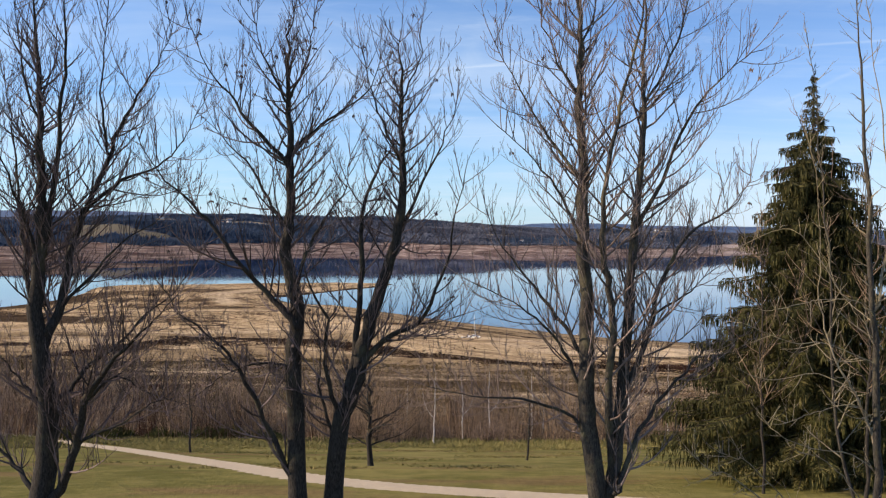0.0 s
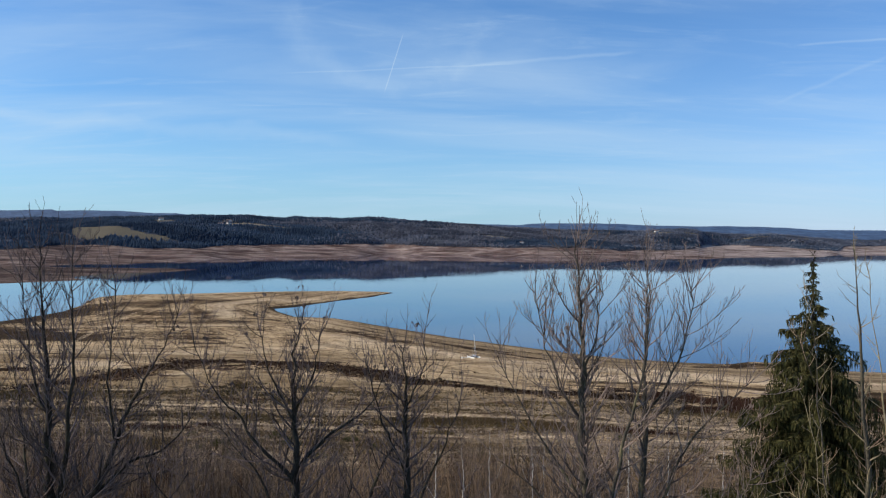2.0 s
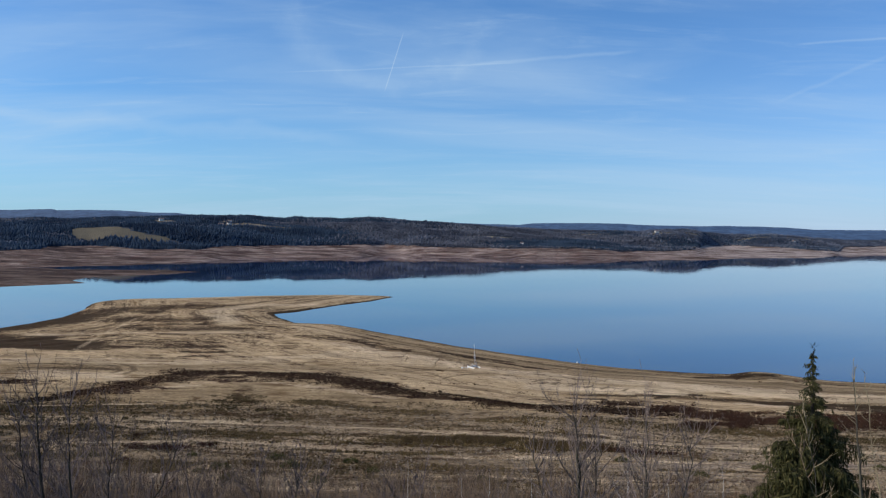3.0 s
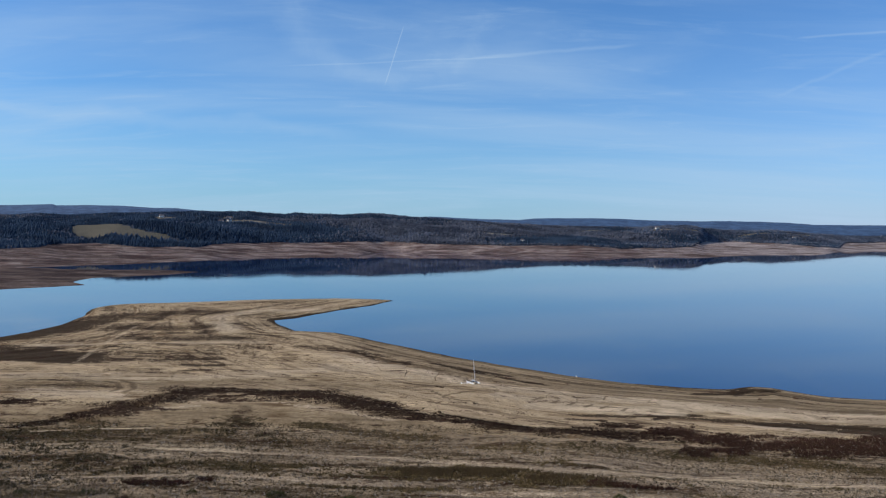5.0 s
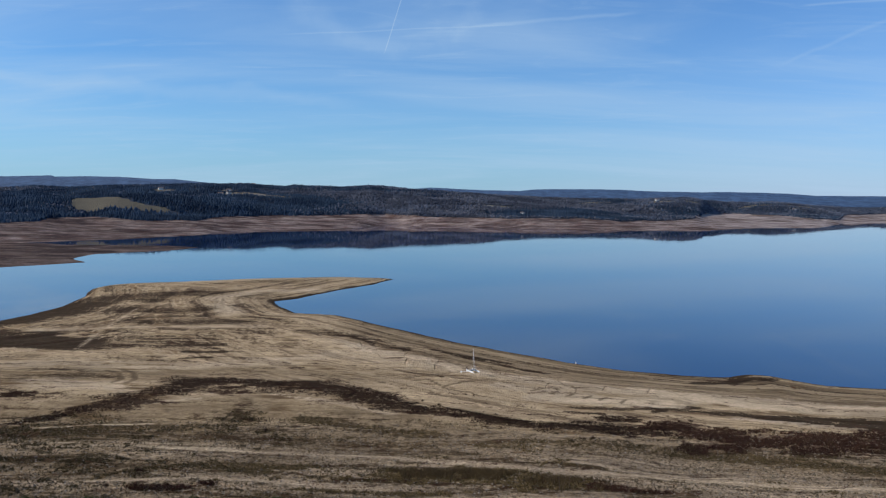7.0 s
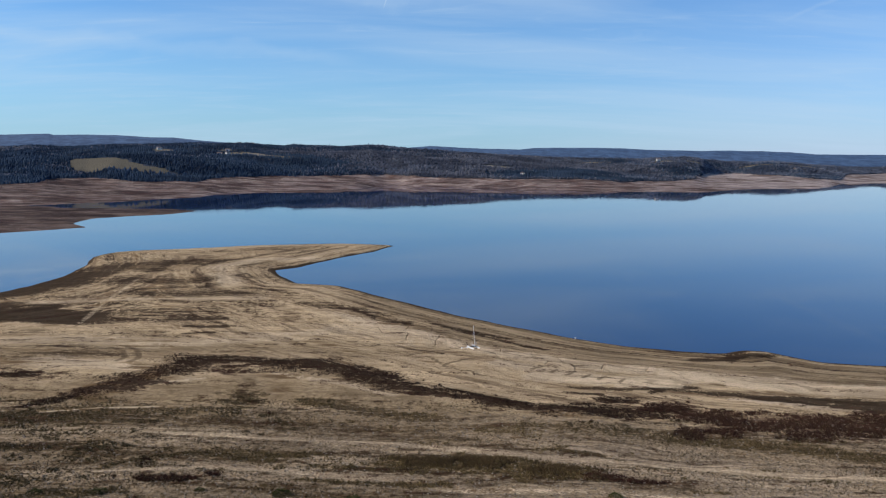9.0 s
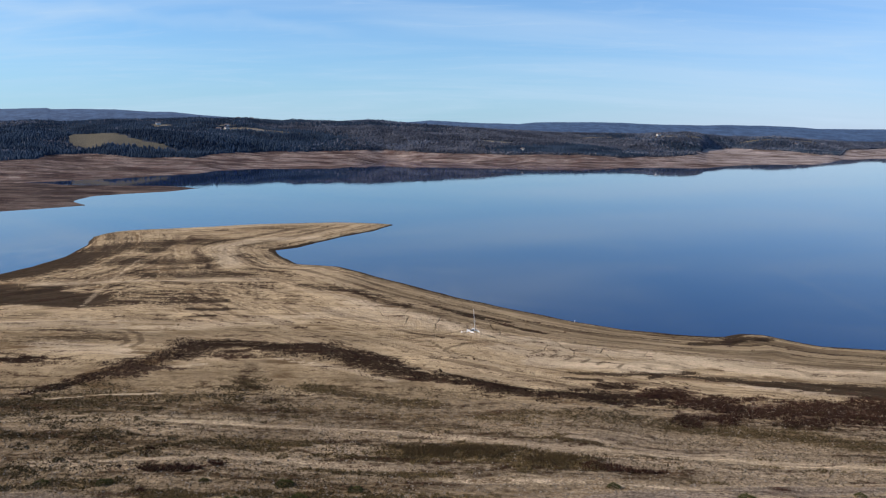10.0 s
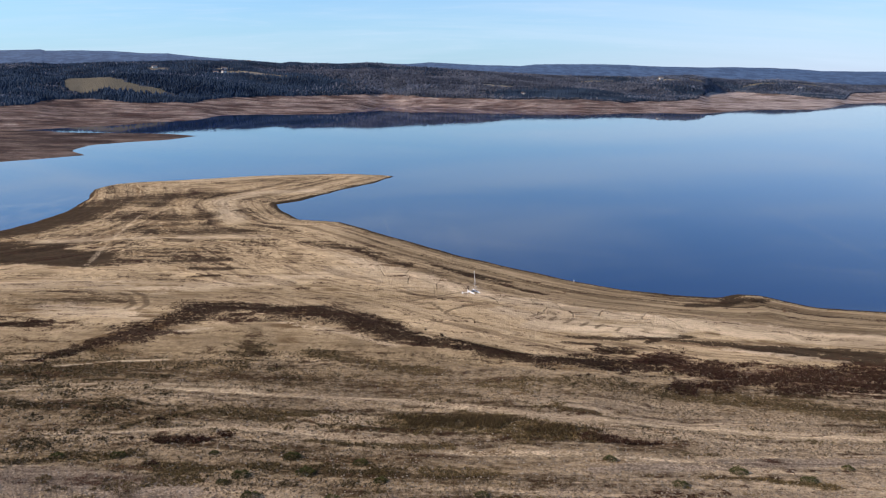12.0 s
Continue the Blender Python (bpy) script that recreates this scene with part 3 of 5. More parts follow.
OLIVE_B_STROKES = [
    (2.2, 2.4, 0.75, [(-60.5, 139.5), (-68.5, 134), (-78.5, 135)]),
    (2.3, 1.9, 0.78, [(-40, 108), (-28, 109.5), (-13.5, 108), (-3, 107), (7.5, 109)]),
    (1.0, 1.0, 0.92, [(-65.5, 110.5), (-60.5, 110), (-55, 111.5), (-46, 113.5)]),
    (4.5, 3.7, 0.74, [(-42.5, 175.5), (-42.5, 163.5), (-44, 155.5)]),
    (3.3, 3.1, 0.72, [(8.5, 150.5), (20, 154.5), (35.5, 152), (45, 150)]),
    (1.0, 1.0, 0.85, [(-22, 120), (-7.5, 118), (1, 117.5)]),
    (0.8, 0.8, 0.85, [(-21.5, 126.5), (-14, 126), (-8, 124.5)]),
    (1.2, 1.1, 0.72, [(17, 139.5), (26.5, 135.5), (34.5, 127.5)]),
    (1.1, 1.0, 0.80, [(37.5, 107), (45.5, 106.5), (55, 104)]),
]
WET_STROKES = [
    (19, 9, 1.6, [(-175, 270), (-153, 274), (-143.5, 278.5), (-133.5, 274), (-124, 270.5)]),
    (2.4, 2.4, 1.00, [(-82, 259), (-71, 258.5)]),
    (3.8, 3.7, 0.95, [(-91.5, 270.5), (-76.5, 273)]),
    (1.5, 2.5, 0.90, [(-79.5, 246.5), (-72, 248.5)]),
    (4.1, 4.2, 0.74, [(-52, 300.5), (-30, 291.5), (-12, 265.5)]),
    (10.8, 8.4, 0.85, [(-155, 395.5), (-137, 387)]),
    (3.5, 4.0, 0.85, [(-124, 329.5), (-107.5, 336.5)]),
    (3.8, 4.3, 0.80, [(-100.5, 336), (-94.5, 350), (-91.5, 356)]),
]
WET_B_STROKES = [
    (1.3, 1.2, 0.95, [(30.5, 187.5), (42.5, 185), (56.5, 187.5)]),
    (1.0, 0.8, 0.90, [(28.5, 183.5), (36, 181)]),
    (1.6, 3.5, 0.98, [(54.5, 185), (68.5, 182.5), (79.5, 177), (98.5, 171.5)]),
    (2.2, 2.8, 1.00, [(69.5, 221), (79.5, 222.5), (86.5, 229), (92.5, 229.5)]),
    (1.5, 1.4, 0.90, [(-3, 266.5), (12, 252), (20.5, 245)]),
    (1.1, 1.7, 0.85, [(51.5, 206), (33, 213.5), (19, 226.5)]),
]
PALE_STROKES = [
    (0.8, 1.5, 0.66, [(-50, 145), (-30, 142.5), (-9, 140.5), (21, 132.5)]),
    (1.5, 1.5, 0.72, [(21, 132.5), (40, 129), (58, 125.5), (73, 124.5)]),
    (1.2, 1.4, 0.56, [(-53.5, 122), (-36, 125), (-21, 122.5), (-8, 120.5)]),
    (3.4, 3.1, 1.15, [(25, 197), (37.5, 194), (51.5, 195), (65, 201)]),
    (2.0, 2.5, 1.05, [(65, 196), (86, 192.5), (107.5, 189)]),
]
PALE_B_STROKES = [
    (0.6, 0.5, 0.95, [(-79.5, 158), (-69.5, 162), (-58.5, 164)]),
    (1.6, 1.3, 0.85, [(-66, 183.5), (-56.5, 188)]),
    (1.4, 2.0, 0.74, [(-40, 194), (-22.5, 186), (-11, 177)]),
    (0.7, 0.7, 1.00, [(67, 178.5), (78.5, 174), (90, 171.5)]),
    (8.0, 7.0, 0.62, [(-130.5, 232), (-107.5, 236.5), (-79, 227), (-57.5, 240), (-34, 257), (-6, 238.5)]),
    (5.5, 5.0, 0.75, [(-101, 204.5), (-76, 197)]),
    (1.1, 0.9, 0.6, [(1, 115.5), (18.5, 115.5), (35, 113), (63, 106.5)]),
]
GRAVEL_STROKES = [
    (4.0, 2.8, 1.10, [(-62, 104), (-54, 104), (-45.5, 102), (-34.5, 99.5)]),
    (1.6, 1.9, 0.90, [(22, 109.5), (43.5, 112), (67.5, 114.5)]),
]
SHORE_STROKES = [
    (18, 14, 0.85, [(-172, 330), (-168, 370), (-160, 400), (-120, 420)]),
    (14, 8, 0.8, [(-140, 355), (-112, 350), (-95, 372)]),
    (9, 6, 0.8, [(-120, 322), (-100, 320), (-80, 324)]),
    (3, 3, 0.9, [(-84, 398), (-76, 378), (-64, 360)]),
]
SPIT_STROKES = [
    (4, 4, 0.85, [(-60, 505), (-100, 498), (-150, 470)]),
    (6, 6, 0.7, [(-70, 440), (-95, 430), (-110, 400), (-90, 345)]),
    (4, 4, 0.62, [(-150, 300), (-110, 310), (-70, 312)]),
    (1.0, 1.0, 0.56, [(-118, 262), (-126, 300), (-134, 357)]),
]
CRACK_STROKES = [
    (0.56, 0.42, 1.0, [(-7, 214.5), (-3.5, 217), (0.5, 205.5), (1.5, 208), (6.5, 214), (10.5, 215.5)]),
    (0.56, 0.42, 1.0, [(0.5, 205), (6, 200.5), (7, 201), (9, 197.5), (13.5, 194.5)]),
    (0.49, 0.38, 1.0, [(-10, 218), (-4.5, 222.5), (1.5, 228.5), (7, 233.5)]),
    (0.53, 0.40, 1.0, [(22.5, 204), (26, 207)]),
    (0.53, 0.40, 1.0, [(27.5, 201.5), (29.5, 204.5)]),
    (0.61, 0.46, 1.0, [(31, 199), (33, 201.5)]),
    (0.61, 0.46, 1.0, [(34.5, 196), (37, 199.5)]),
    (0.53, 0.40, 1.0, [(38, 194.5), (40.5, 198)]),
    (0.53, 0.40, 1.0, [(42.5, 191.5), (44.5, 195)]),
]
PLATE_STROKES = [
    (2.6, 3.0, 1.25, [(16.5, 209.5), (24, 205.5), (32, 201.5), (38, 196), (45, 192), (54, 191)]),
    (2.4, 2.0, 1.15, [(49.5, 191), (56.5, 193.5), (63, 197)]),
    (1.8, 2.2, 1.15, [(69.5, 191.5), (82.5, 189), (102.5, 184.5)]),
    (0.7, 0.6, 1.1, [(65, 179), (75, 176.5), (84.5, 174.5)]),
]
WET_C_STROKES = [
    (0.8, 0.7, 1.0, [(0, 261.5), (7.5, 253), (14.5, 246.5), (21, 238.5), (29.5, 230)]),
    (1.5, 3.0, 1.05, [(67.5, 182), (79, 180.5), (98.5, 176.5)]),
    (1.2, 1.0, 1.0, [(47.5, 182.5), (56.5, 189), (60, 188)]),
    (2.4, 2.0, 1.15, [(83, 226.5), (87.5, 228.5), (90.5, 227.5)]),
]
LANE_STROKES = [
    (0.60, 0.60, 1.0, [(-140, 139.2), (-82.5, 142), (-73, 144), (-62.5, 145), (-50, 145.5), (-34, 144.5)]),
    (0.55, 0.55, 0.9, [(-140, 142), (-82.5, 144.4), (-73, 146.4), (-62.5, 147.4), (-50, 147.8), (-38, 147.2)]),
]
RUT_STROKES = [
    (0.75, 0.75, 1.0, [(-89.5, 226), (-83, 218.5), (-78.5, 207.5), (-79.5, 203.5)]),
    (0.75, 0.75, 1.0, [(-92.5, 223.5), (-86.5, 217), (-82.5, 209), (-83, 204.5)]),
]
TURF_STROKES = [
    (12, 10, 1.0, [(-110, 168), (-66, 172), (-45, 180), (-25, 176), (-5, 165), (15, 155)]),
    (13, 9, 1.3, [(-125, 152), (-90, 152), (-60, 155), (-30, 155), (0, 146)]),
    (9, 7, 1.25, [(-110, 128), (-75, 128), (-50, 130), (-30, 136)]),
    (7, 7, 1.1, [(-90, 114), (-70, 113), (-45, 111), (-20, 110), (5, 108)]),
    (6, 5, 0.95, [(-6, 109), (12, 111), (35, 117)]),
    (8, 9, 1.15, [(5, 152), (25, 152), (45, 148), (70, 140)]),
    (10, 9, 0.85, [(-150, 205), (-100, 212), (-60, 228), (-20, 218)]),
]
PATCHES = []
for layer, strokes in (("heath", HEATH_STROKES), ("red", RED_STROKES), ("olive", OLIVE_STROKES), ("olive", OLIVE_B_STROKES), ("wet", WET_STROKES), ("wet", WET_B_STROKES), ("wet", SHORE_STROKES), ("pale", PALE_STROKES), ("pale", PALE_B_STROKES), ("pale", SPIT_STROKES), ("turf", TURF_STROKES), ("rut", RUT_STROKES), ("rut", CRACK_STROKES), ("pale", PLATE_STROKES), ("wet", WET_C_STROKES), ("lane", LANE_STROKES), ("gravel", GRAVEL_STROKES)):
    PATCHES += [(layer, *stroke) for stroke in strokes]
LAWN_PATH = [(-46, 78), (-38.6, 71.1), (-30.5, 64.4), (-21.3, 52.7), (-12.4, 39.6), (-6.5, 29.6), (-4.0, 26.3), (-1.4, 24.2), (1.1, 22.8), (3.3, 21.8), (9, 19.5), (20, 16)]
MEADOW = [(-655, 1440), (-685, 1508), (-692, 1540), (-640, 1545), (-601, 1518), (-558, 1480), (-523, 1466), (-452, 1440), (-500, 1428), (-535, 1424), (-572, 1415), (-600, 1408), (-632, 1410)]
# glades in the far woods: middle and half widths
GLADES = [(-648, 1905, 26, 34), (-470, 1862, 78, 26), (-508, 1944, 34, 22), (-380, 1838, 55, 22), (-292, 1831, 34, 18), (84, 1716, 20, 20), (128, 1830, 48, 22), (165, 1652, 24, 18),
          (392, 2155, 50, 22), (580, 2150, 44, 20), (660, 2190, 34, 20), (900, 2330, 60, 22), (1010, 2340, 60, 26)]


def layers_at(x, y, z):
    """Shares of the ground covers at places on the plan."""
    got = {name: np.zeros(x.shape) for name in ("heath", "red", "olive", "wet", "pale", "silt", "stony", "gravel", "scrub", "lawn", "path", "far", "wood", "field", "glade", "bog", "turf", "rut", "lane")}
    for name, a, b, strength, line in PATCHES:
        lo, hi = np.array(line).min(0) - 22, np.array(line).max(0) + 22
        pick = (x > lo[0]) & (x < hi[0]) & (y > lo[1]) & (y < hi[1])
        if not pick.any():
            continue
        d, along = nearest(x[pick], y[pick], line)
        half = a + (b - a) * along / (len(line) - 1)
        if name not in ("rut", "lane"):
            half = half * (1 + 0.75 * wander(x[pick] * 0.6, y[pick] * 1.3, 8, 31, 4))
        got[name][pick] = np.maximum(got[name][pick], strength * 0.95 * (1 - smooth(0.0, 2.3, d / half)))
    d = signed(x, y, NEAR_LAND)
    own = d > -25
    edge = own * (1 - smooth(1.2, (5.0 + 2 * wander(x, y, 20, 33, 2)) * np.where((y > 430) | (x < -150), 0.45, 1.0), d)) * 1.1
    got["wet"] = np.maximum(got["wet"], np.where(y > 150, edge, 0))
    got["stony"] = own * (1 - smooth(150, 178, y + 9 * wander(x, y, 30, 35, 3))) * 0.75
    got["olive"] = np.maximum(got["olive"], own * (1 - smooth(160, 180, y)) * (0.24 - 0.05 * smooth(-15, 25, x) + 0.30 * wander(x * 0.25, y, 7, 37, 4)))
    got["olive"] = np.maximum(got["olive"], own * (1 - smooth(160, 182, y)) * smooth(98, 112, y) * smooth(10, 60, -x) * (0.42 + 0.30 * wander(x * 0.3, y, 8, 38, 3)))
    got["wet"] = np.maximum(got["wet"], own * smooth(235, 265, y) * smooth(20, 90, -x) * (0.44 + 0.38 * wander(x * 0.3, y * 0.7, 16, 36, 3)))
    got["wet"] = np.maximum(got["wet"], own * smooth(172, 190, y) * (1 - smooth(235, 265, y)) * smooth(30, 110, -x) * (0.40 + 0.38 * wander(x * 0.25, y, 12, 40, 3)))
    got["wet"] = np.maximum(got["wet"], own * (y > 240) * smooth(110, 135, -x) * (1 - smooth(10, 40 + 16 * wander(x * 0.5, y, 14, 44, 3), d)) * 1.25 * (1 - smooth(372, 400, y)))
    got["scrub"] = own * (1 - smooth(88, 100, y + 6 * wander(x, y, 16, 39, 3))) * 1.0
    got["lawn"] = own * (1 - smooth(60, 66, y + 2 * wander(x, y, 8, 41, 2)))
    pd = nearest(x, y, LAWN_PATH)[0]
    got["path"] = np.where(y < 95, 1 - smooth(0.75, 1.0, pd), 0)
    got["far"] = np.where((d < -25) & (y > 400), 1.0, 0.0)
    got["bog"] = np.where(d < -25, np.where(inside(x, y, LEFT_LAND), 0.80, 0.22 + 0.25 * smooth(200, 420, -x)) + 0.2 * wander(x, y, 90, 42, 3), 0)
    m = x / np.maximum(y, 1)
    line = np.interp(m, column(TREELINE, 0), column(TREELINE, 1))
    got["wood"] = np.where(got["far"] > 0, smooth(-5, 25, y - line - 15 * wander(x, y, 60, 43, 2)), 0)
    got["field"] = np.where(got["far"] > 0, np.where(inside(x, y, MEADOW), 1.0, 0), 0)
    for gx, gy, wide, deep in GLADES:
        got["glade"] = np.maximum(got["glade"], 1 - smooth(0.75, 1.05, np.hypot((x - gx) / wide, (y - gy) / deep) + 0.35 * wander(x, y, 30, 45, 2)))
    got["level"] = z + 0.05 * np.clip(d, 0, 90) + 0.25 * wander(x, y, 60, 47, 3)
    got["shore"] = np.clip(d + 2.5 * wander(x, y, 30, 46, 3), 0, 130) + np.where(d < -25, 200, 0)
    got["crack"] = np.exp(-((x - 14) / 46) ** 4 - ((d - 35) / 9) ** 4) * (y > 150)
    beach = own * smooth(-60, -20, x) * (y > 150)
    got["silt"] = beach * np.exp(-((d - 17) / 17) ** 4) * 0.95
    got["pale"] = np.maximum(got["pale"], beach * np.exp(-((d - 37 - 3 * wander(x, y, 25, 48, 2)) / 6) ** 2) * 0.9)
    got["wet"] = np.maximum(got["wet"], beach * np.exp(-((d - 13 - 1.5 * wander(x, y, 18, 49, 2)) / 1.3) ** 2) * 0.72)
    return got


def ground_sheet():
    rows = np.concatenate([-np.geomspace(420, 8, 22), np.linspace(-6, 12, 12), np.geomspace(13, 600, 660), np.geomspace(609, 4600, 150)])
    cols = np.linspace(-1, 1, 500)
    y = np.repeat(rows[:, None], len(cols), 1)
    x = cols[None, :] * 0.85 * np.sqrt((np.maximum(y, -60) + 60) ** 2 + 70 ** 2)
    x[y < -60] *= 2.5
    z = land(x, y)
    flat = [a.ravel() for a in (x, y, z)]
    k = np.arange(x.size).reshape(x.shape)
    quads = np.stack([k[:-1, :-1], k[:-1, 1:], k[1:, 1:], k[1:, :-1]], -1).reshape(-1, 4)
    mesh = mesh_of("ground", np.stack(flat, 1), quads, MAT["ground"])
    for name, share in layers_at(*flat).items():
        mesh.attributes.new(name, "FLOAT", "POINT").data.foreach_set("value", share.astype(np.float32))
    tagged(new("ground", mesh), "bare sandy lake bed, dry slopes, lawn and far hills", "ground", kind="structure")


def lake():
    ys = np.concatenate([np.linspace(190, 700, 30), np.geomspace(740, 2300, 20)])
    xs = np.linspace(-1.15, 1.15, 40)
    y = np.repeat(ys[:, None], len(xs), 1)
    x = xs[None, :] * y
    k = np.arange(x.size).reshape(x.shape)
    quads = np.stack([k[:-1, :-1], k[:-1, 1:], k[1:, 1:], k[1:, :-1]], -1).reshape(-1, 4)
    mesh = mesh_of("lake", np.stack([x.ravel(), y.ravel(), np.zeros(x.size)], 1), quads, MAT["water"])
    tagged(new("water", mesh), "calm deep blue reservoir water mirroring the far shore", "water", kind="structure")


def last_range():
    """The hills on the horizon: slope, height."""
    m = np.linspace(-1.1, 1.1, 1600)
    top = np.interp(m, [-1.1, -.532, -.498, -.479, -.474, -.443, -.396, -.356, -.328, -.295, -.193, -.043, -.016, .011, .045, .093, .11, .188, .215, .249, .317, .351, .42, .454, .535, 1.1],
                    [149, 152, 156, 159, 152, 155, 154, 144, 144, 129, 100, 100, 109, 104, 99, 95, 104, 107, 105, 98, 94, 98, 92, 82, 81, 80]) + wander(m * 900, m * 0, 25, 51, 6) * 2.4
    verts, n = [], len(m)
    rows = ((3000, 0.1), (3150, 0.42), (3250, 0.50), (3400, 0.46), (3550, 0.62), (3700, 0.74), (3850, 0.70), (4000, 0.84), (4150, 0.93), (4300, 1.0), (4500, 0.6))
    for y, share in rows:
        rough = (wander(m * y, m * 0 + y, 420, 53, 5) * 17 + wander(m * y, m * 0 + y, 60, 54, 3) * 3) * (share < 0.99)
        verts.append(np.stack([m * y, np.full(n, float(y)), np.minimum(top * share + rough, 33 + (top - 33) * y / 4300 - 2) if share < 0.99 else top * share], 1))
    k = np.arange(len(rows) * n).reshape(len(rows), n)
    quads = np.stack([k[:-1, :-1], k[:-1, 1:], k[1:, 1:], k[1:, :-1]], -1).reshape(-1, 4)
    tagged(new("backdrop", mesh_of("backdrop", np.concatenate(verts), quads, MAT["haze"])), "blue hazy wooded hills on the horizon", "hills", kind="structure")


# ---- scattered growth, joined ----


def scatter(name, shapes, places, sizes, mat, label, category):
    """Many small copies of a few shapes as one mesh. shapes: (verts, triangles); sizes: width and height a piece."""
    rng = np.random.default_rng(len(places) + len(name))
    all_v, all_f, base = [], [], 0
    kind = rng.integers(0, len(shapes), len(places))
    for s, (sv, sf) in enumerate(shapes):
        pick = np.nonzero(kind == s)[0]
        if not len(pick):
            continue
        sv, sf = np.asarray(sv, float), np.asarray(sf)
        a = rng.uniform(0, 2 * math.pi, len(pick))
        ca, sa = np.cos(a)[:, None], np.sin(a)[:, None]
        w, h = sizes[pick, 0][:, None], sizes[pick, 1][:, None]
        v = np.stack([(sv[:, 0] * ca - sv[:, 1] * sa) * w, (sv[:, 0] * sa + sv[:, 1] * ca) * w, sv[:, 2] * h], -1) + places[pick][:, None, :]
        all_f.append((sf[None] + (np.arange(len(pick)) * len(sv))[:, None, None]).reshape(-1, 3) + base)
        all_v.append(v.reshape(-1, 3))
        base += v.shape[0] * v.shape[1]
    mesh = mesh_of(name, np.concatenate(all_v), np.concatenate(all_f), mat, flat=not name.startswith("far"))
    return tagged(new(name, mesh), label, category, kind="stuff")


def conifer_shape(rng):
    """Four ragged skirts on one axis."""
    verts, faces = [], []
    for low, high, wide in ((0.05, 0.46, 1.0), (0.25, 0.64, 0.82), (0.46, 0.82, 0.58), (0.66, 1.0, 0.34)):
        b, n, turn = len(verts), 6, rng.uniform(0, 1)
        for k in range(n):
            a, r = 2 * math.pi * (k + turn) / n, wide * rng.uniform(0.6, 1.15)
            verts.append((r * math.cos(a), r * math.sin(a), low + rng.uniform(-0.07, 0.05)))
        verts.append((rng.uniform(-0.05, 0.05), rng.uniform(-0.05, 0.05), high))
        faces += [(b + k, b + (k + 1) % n, b + n) for k in range(n)]
    return verts, faces


def crown_shape(rng):
    """A rounded, uneven crown on a short stem."""
    verts, faces, n = [], [], 5
    for low, r in ((0.10, 0.45), (0.34, 0.95), (0.66, 0.80), (0.88, 0.40)):
        for k in range(n):
            a, q = 2 * math.pi * k / n, r * rng.uniform(0.75, 1.15)
            verts.append((q * math.cos(a), q * math.sin(a), low + rng.uniform(-0.06, 0.06)))
    verts.append((rng.uniform(-0.1, 0.1), rng.uniform(-0.1, 0.1), 1.0))
    for ring in range(3):
        for k in range(n):
            a, b = ring * n + k, ring * n + (k + 1) % n
            faces += [(a, b, a + n), (b, b + n, a + n)]
    faces += [(3 * n + k, 3 * n + (k + 1) % n, 4 * n) for k in range(n)]
    return verts, faces


def bare_shape(rng):
    """A bundle of ascending sprays."""
    verts, faces = [], []
    for k in range(9):
        a, r, b = rng.uniform(0, 6.283), rng.uniform(0.15, 1.0), len(verts)
        top = 1.0 - 0.35 * r * r - rng.uniform(0, 0.15)
        c, s = math.cos(a), math.sin(a)
        verts += [(0.12 * c, 0.12 * s, 0.05), (r * c - 0.24 * s, r * s + 0.24 * c, top * 0.72), (r * c * 1.1, r * s * 1.1, top), (r * c + 0.24 * s, r * s - 0.24 * c, top * 0.66)]
        faces += [(b, b + 1, b + 2), (b, b + 2, b + 3)]
    return verts, faces


def tuft_shape(rng, blades=7, lean=0.5):
    verts, faces = [], []
    for k in range(blades):
        a, b = rng.uniform(0, 6.283), len(verts)
        c, s, r, w = math.cos(a), math.sin(a), rng.uniform(0.1, 1.0) * lean, rng.uniform(0.05, 0.11)
        ox, oy = rng.uniform(-0.45, 0.45), rng.uniform(-0.45, 0.45)
        verts += [(ox - w * s, oy + w * c, -0.05), (ox + w * s, oy - w * c, -0.05), (ox + r * c, oy + r * s, rng.uniform(0.55, 1.0))]
        faces.append((b, b + 1, b + 2))
    return verts, faces


def clump_shape(rng):
    """A low, lumpy cushion."""
    verts, n = [(rng.uniform(-.2, .2), rng.uniform(-.2, .2), 1.0)], 6
    for ring, (r, h) in enumerate(((0.6, 0.75), (1.0, -0.08))):
        for k in range(n):
            a = 2 * math.pi * (k + 0.5 * ring) / n
            q = r * rng.uniform(0.7, 1.25)
            verts.append((q * math.cos(a), q * math.sin(a), h + (rng.uniform(-0.25, 0.2) if ring == 0 else 0)))
    faces = [(0, 1 + k, 1 + (k + 1) % n) for k in range(n)]
    for k in range(n):
        faces += [(1 + k, 1 + n + k, 1 + (k + 1) % n), (1 + (k + 1) % n, 1 + n + k, 1 + n + (k + 1) % n)]
    return verts, faces


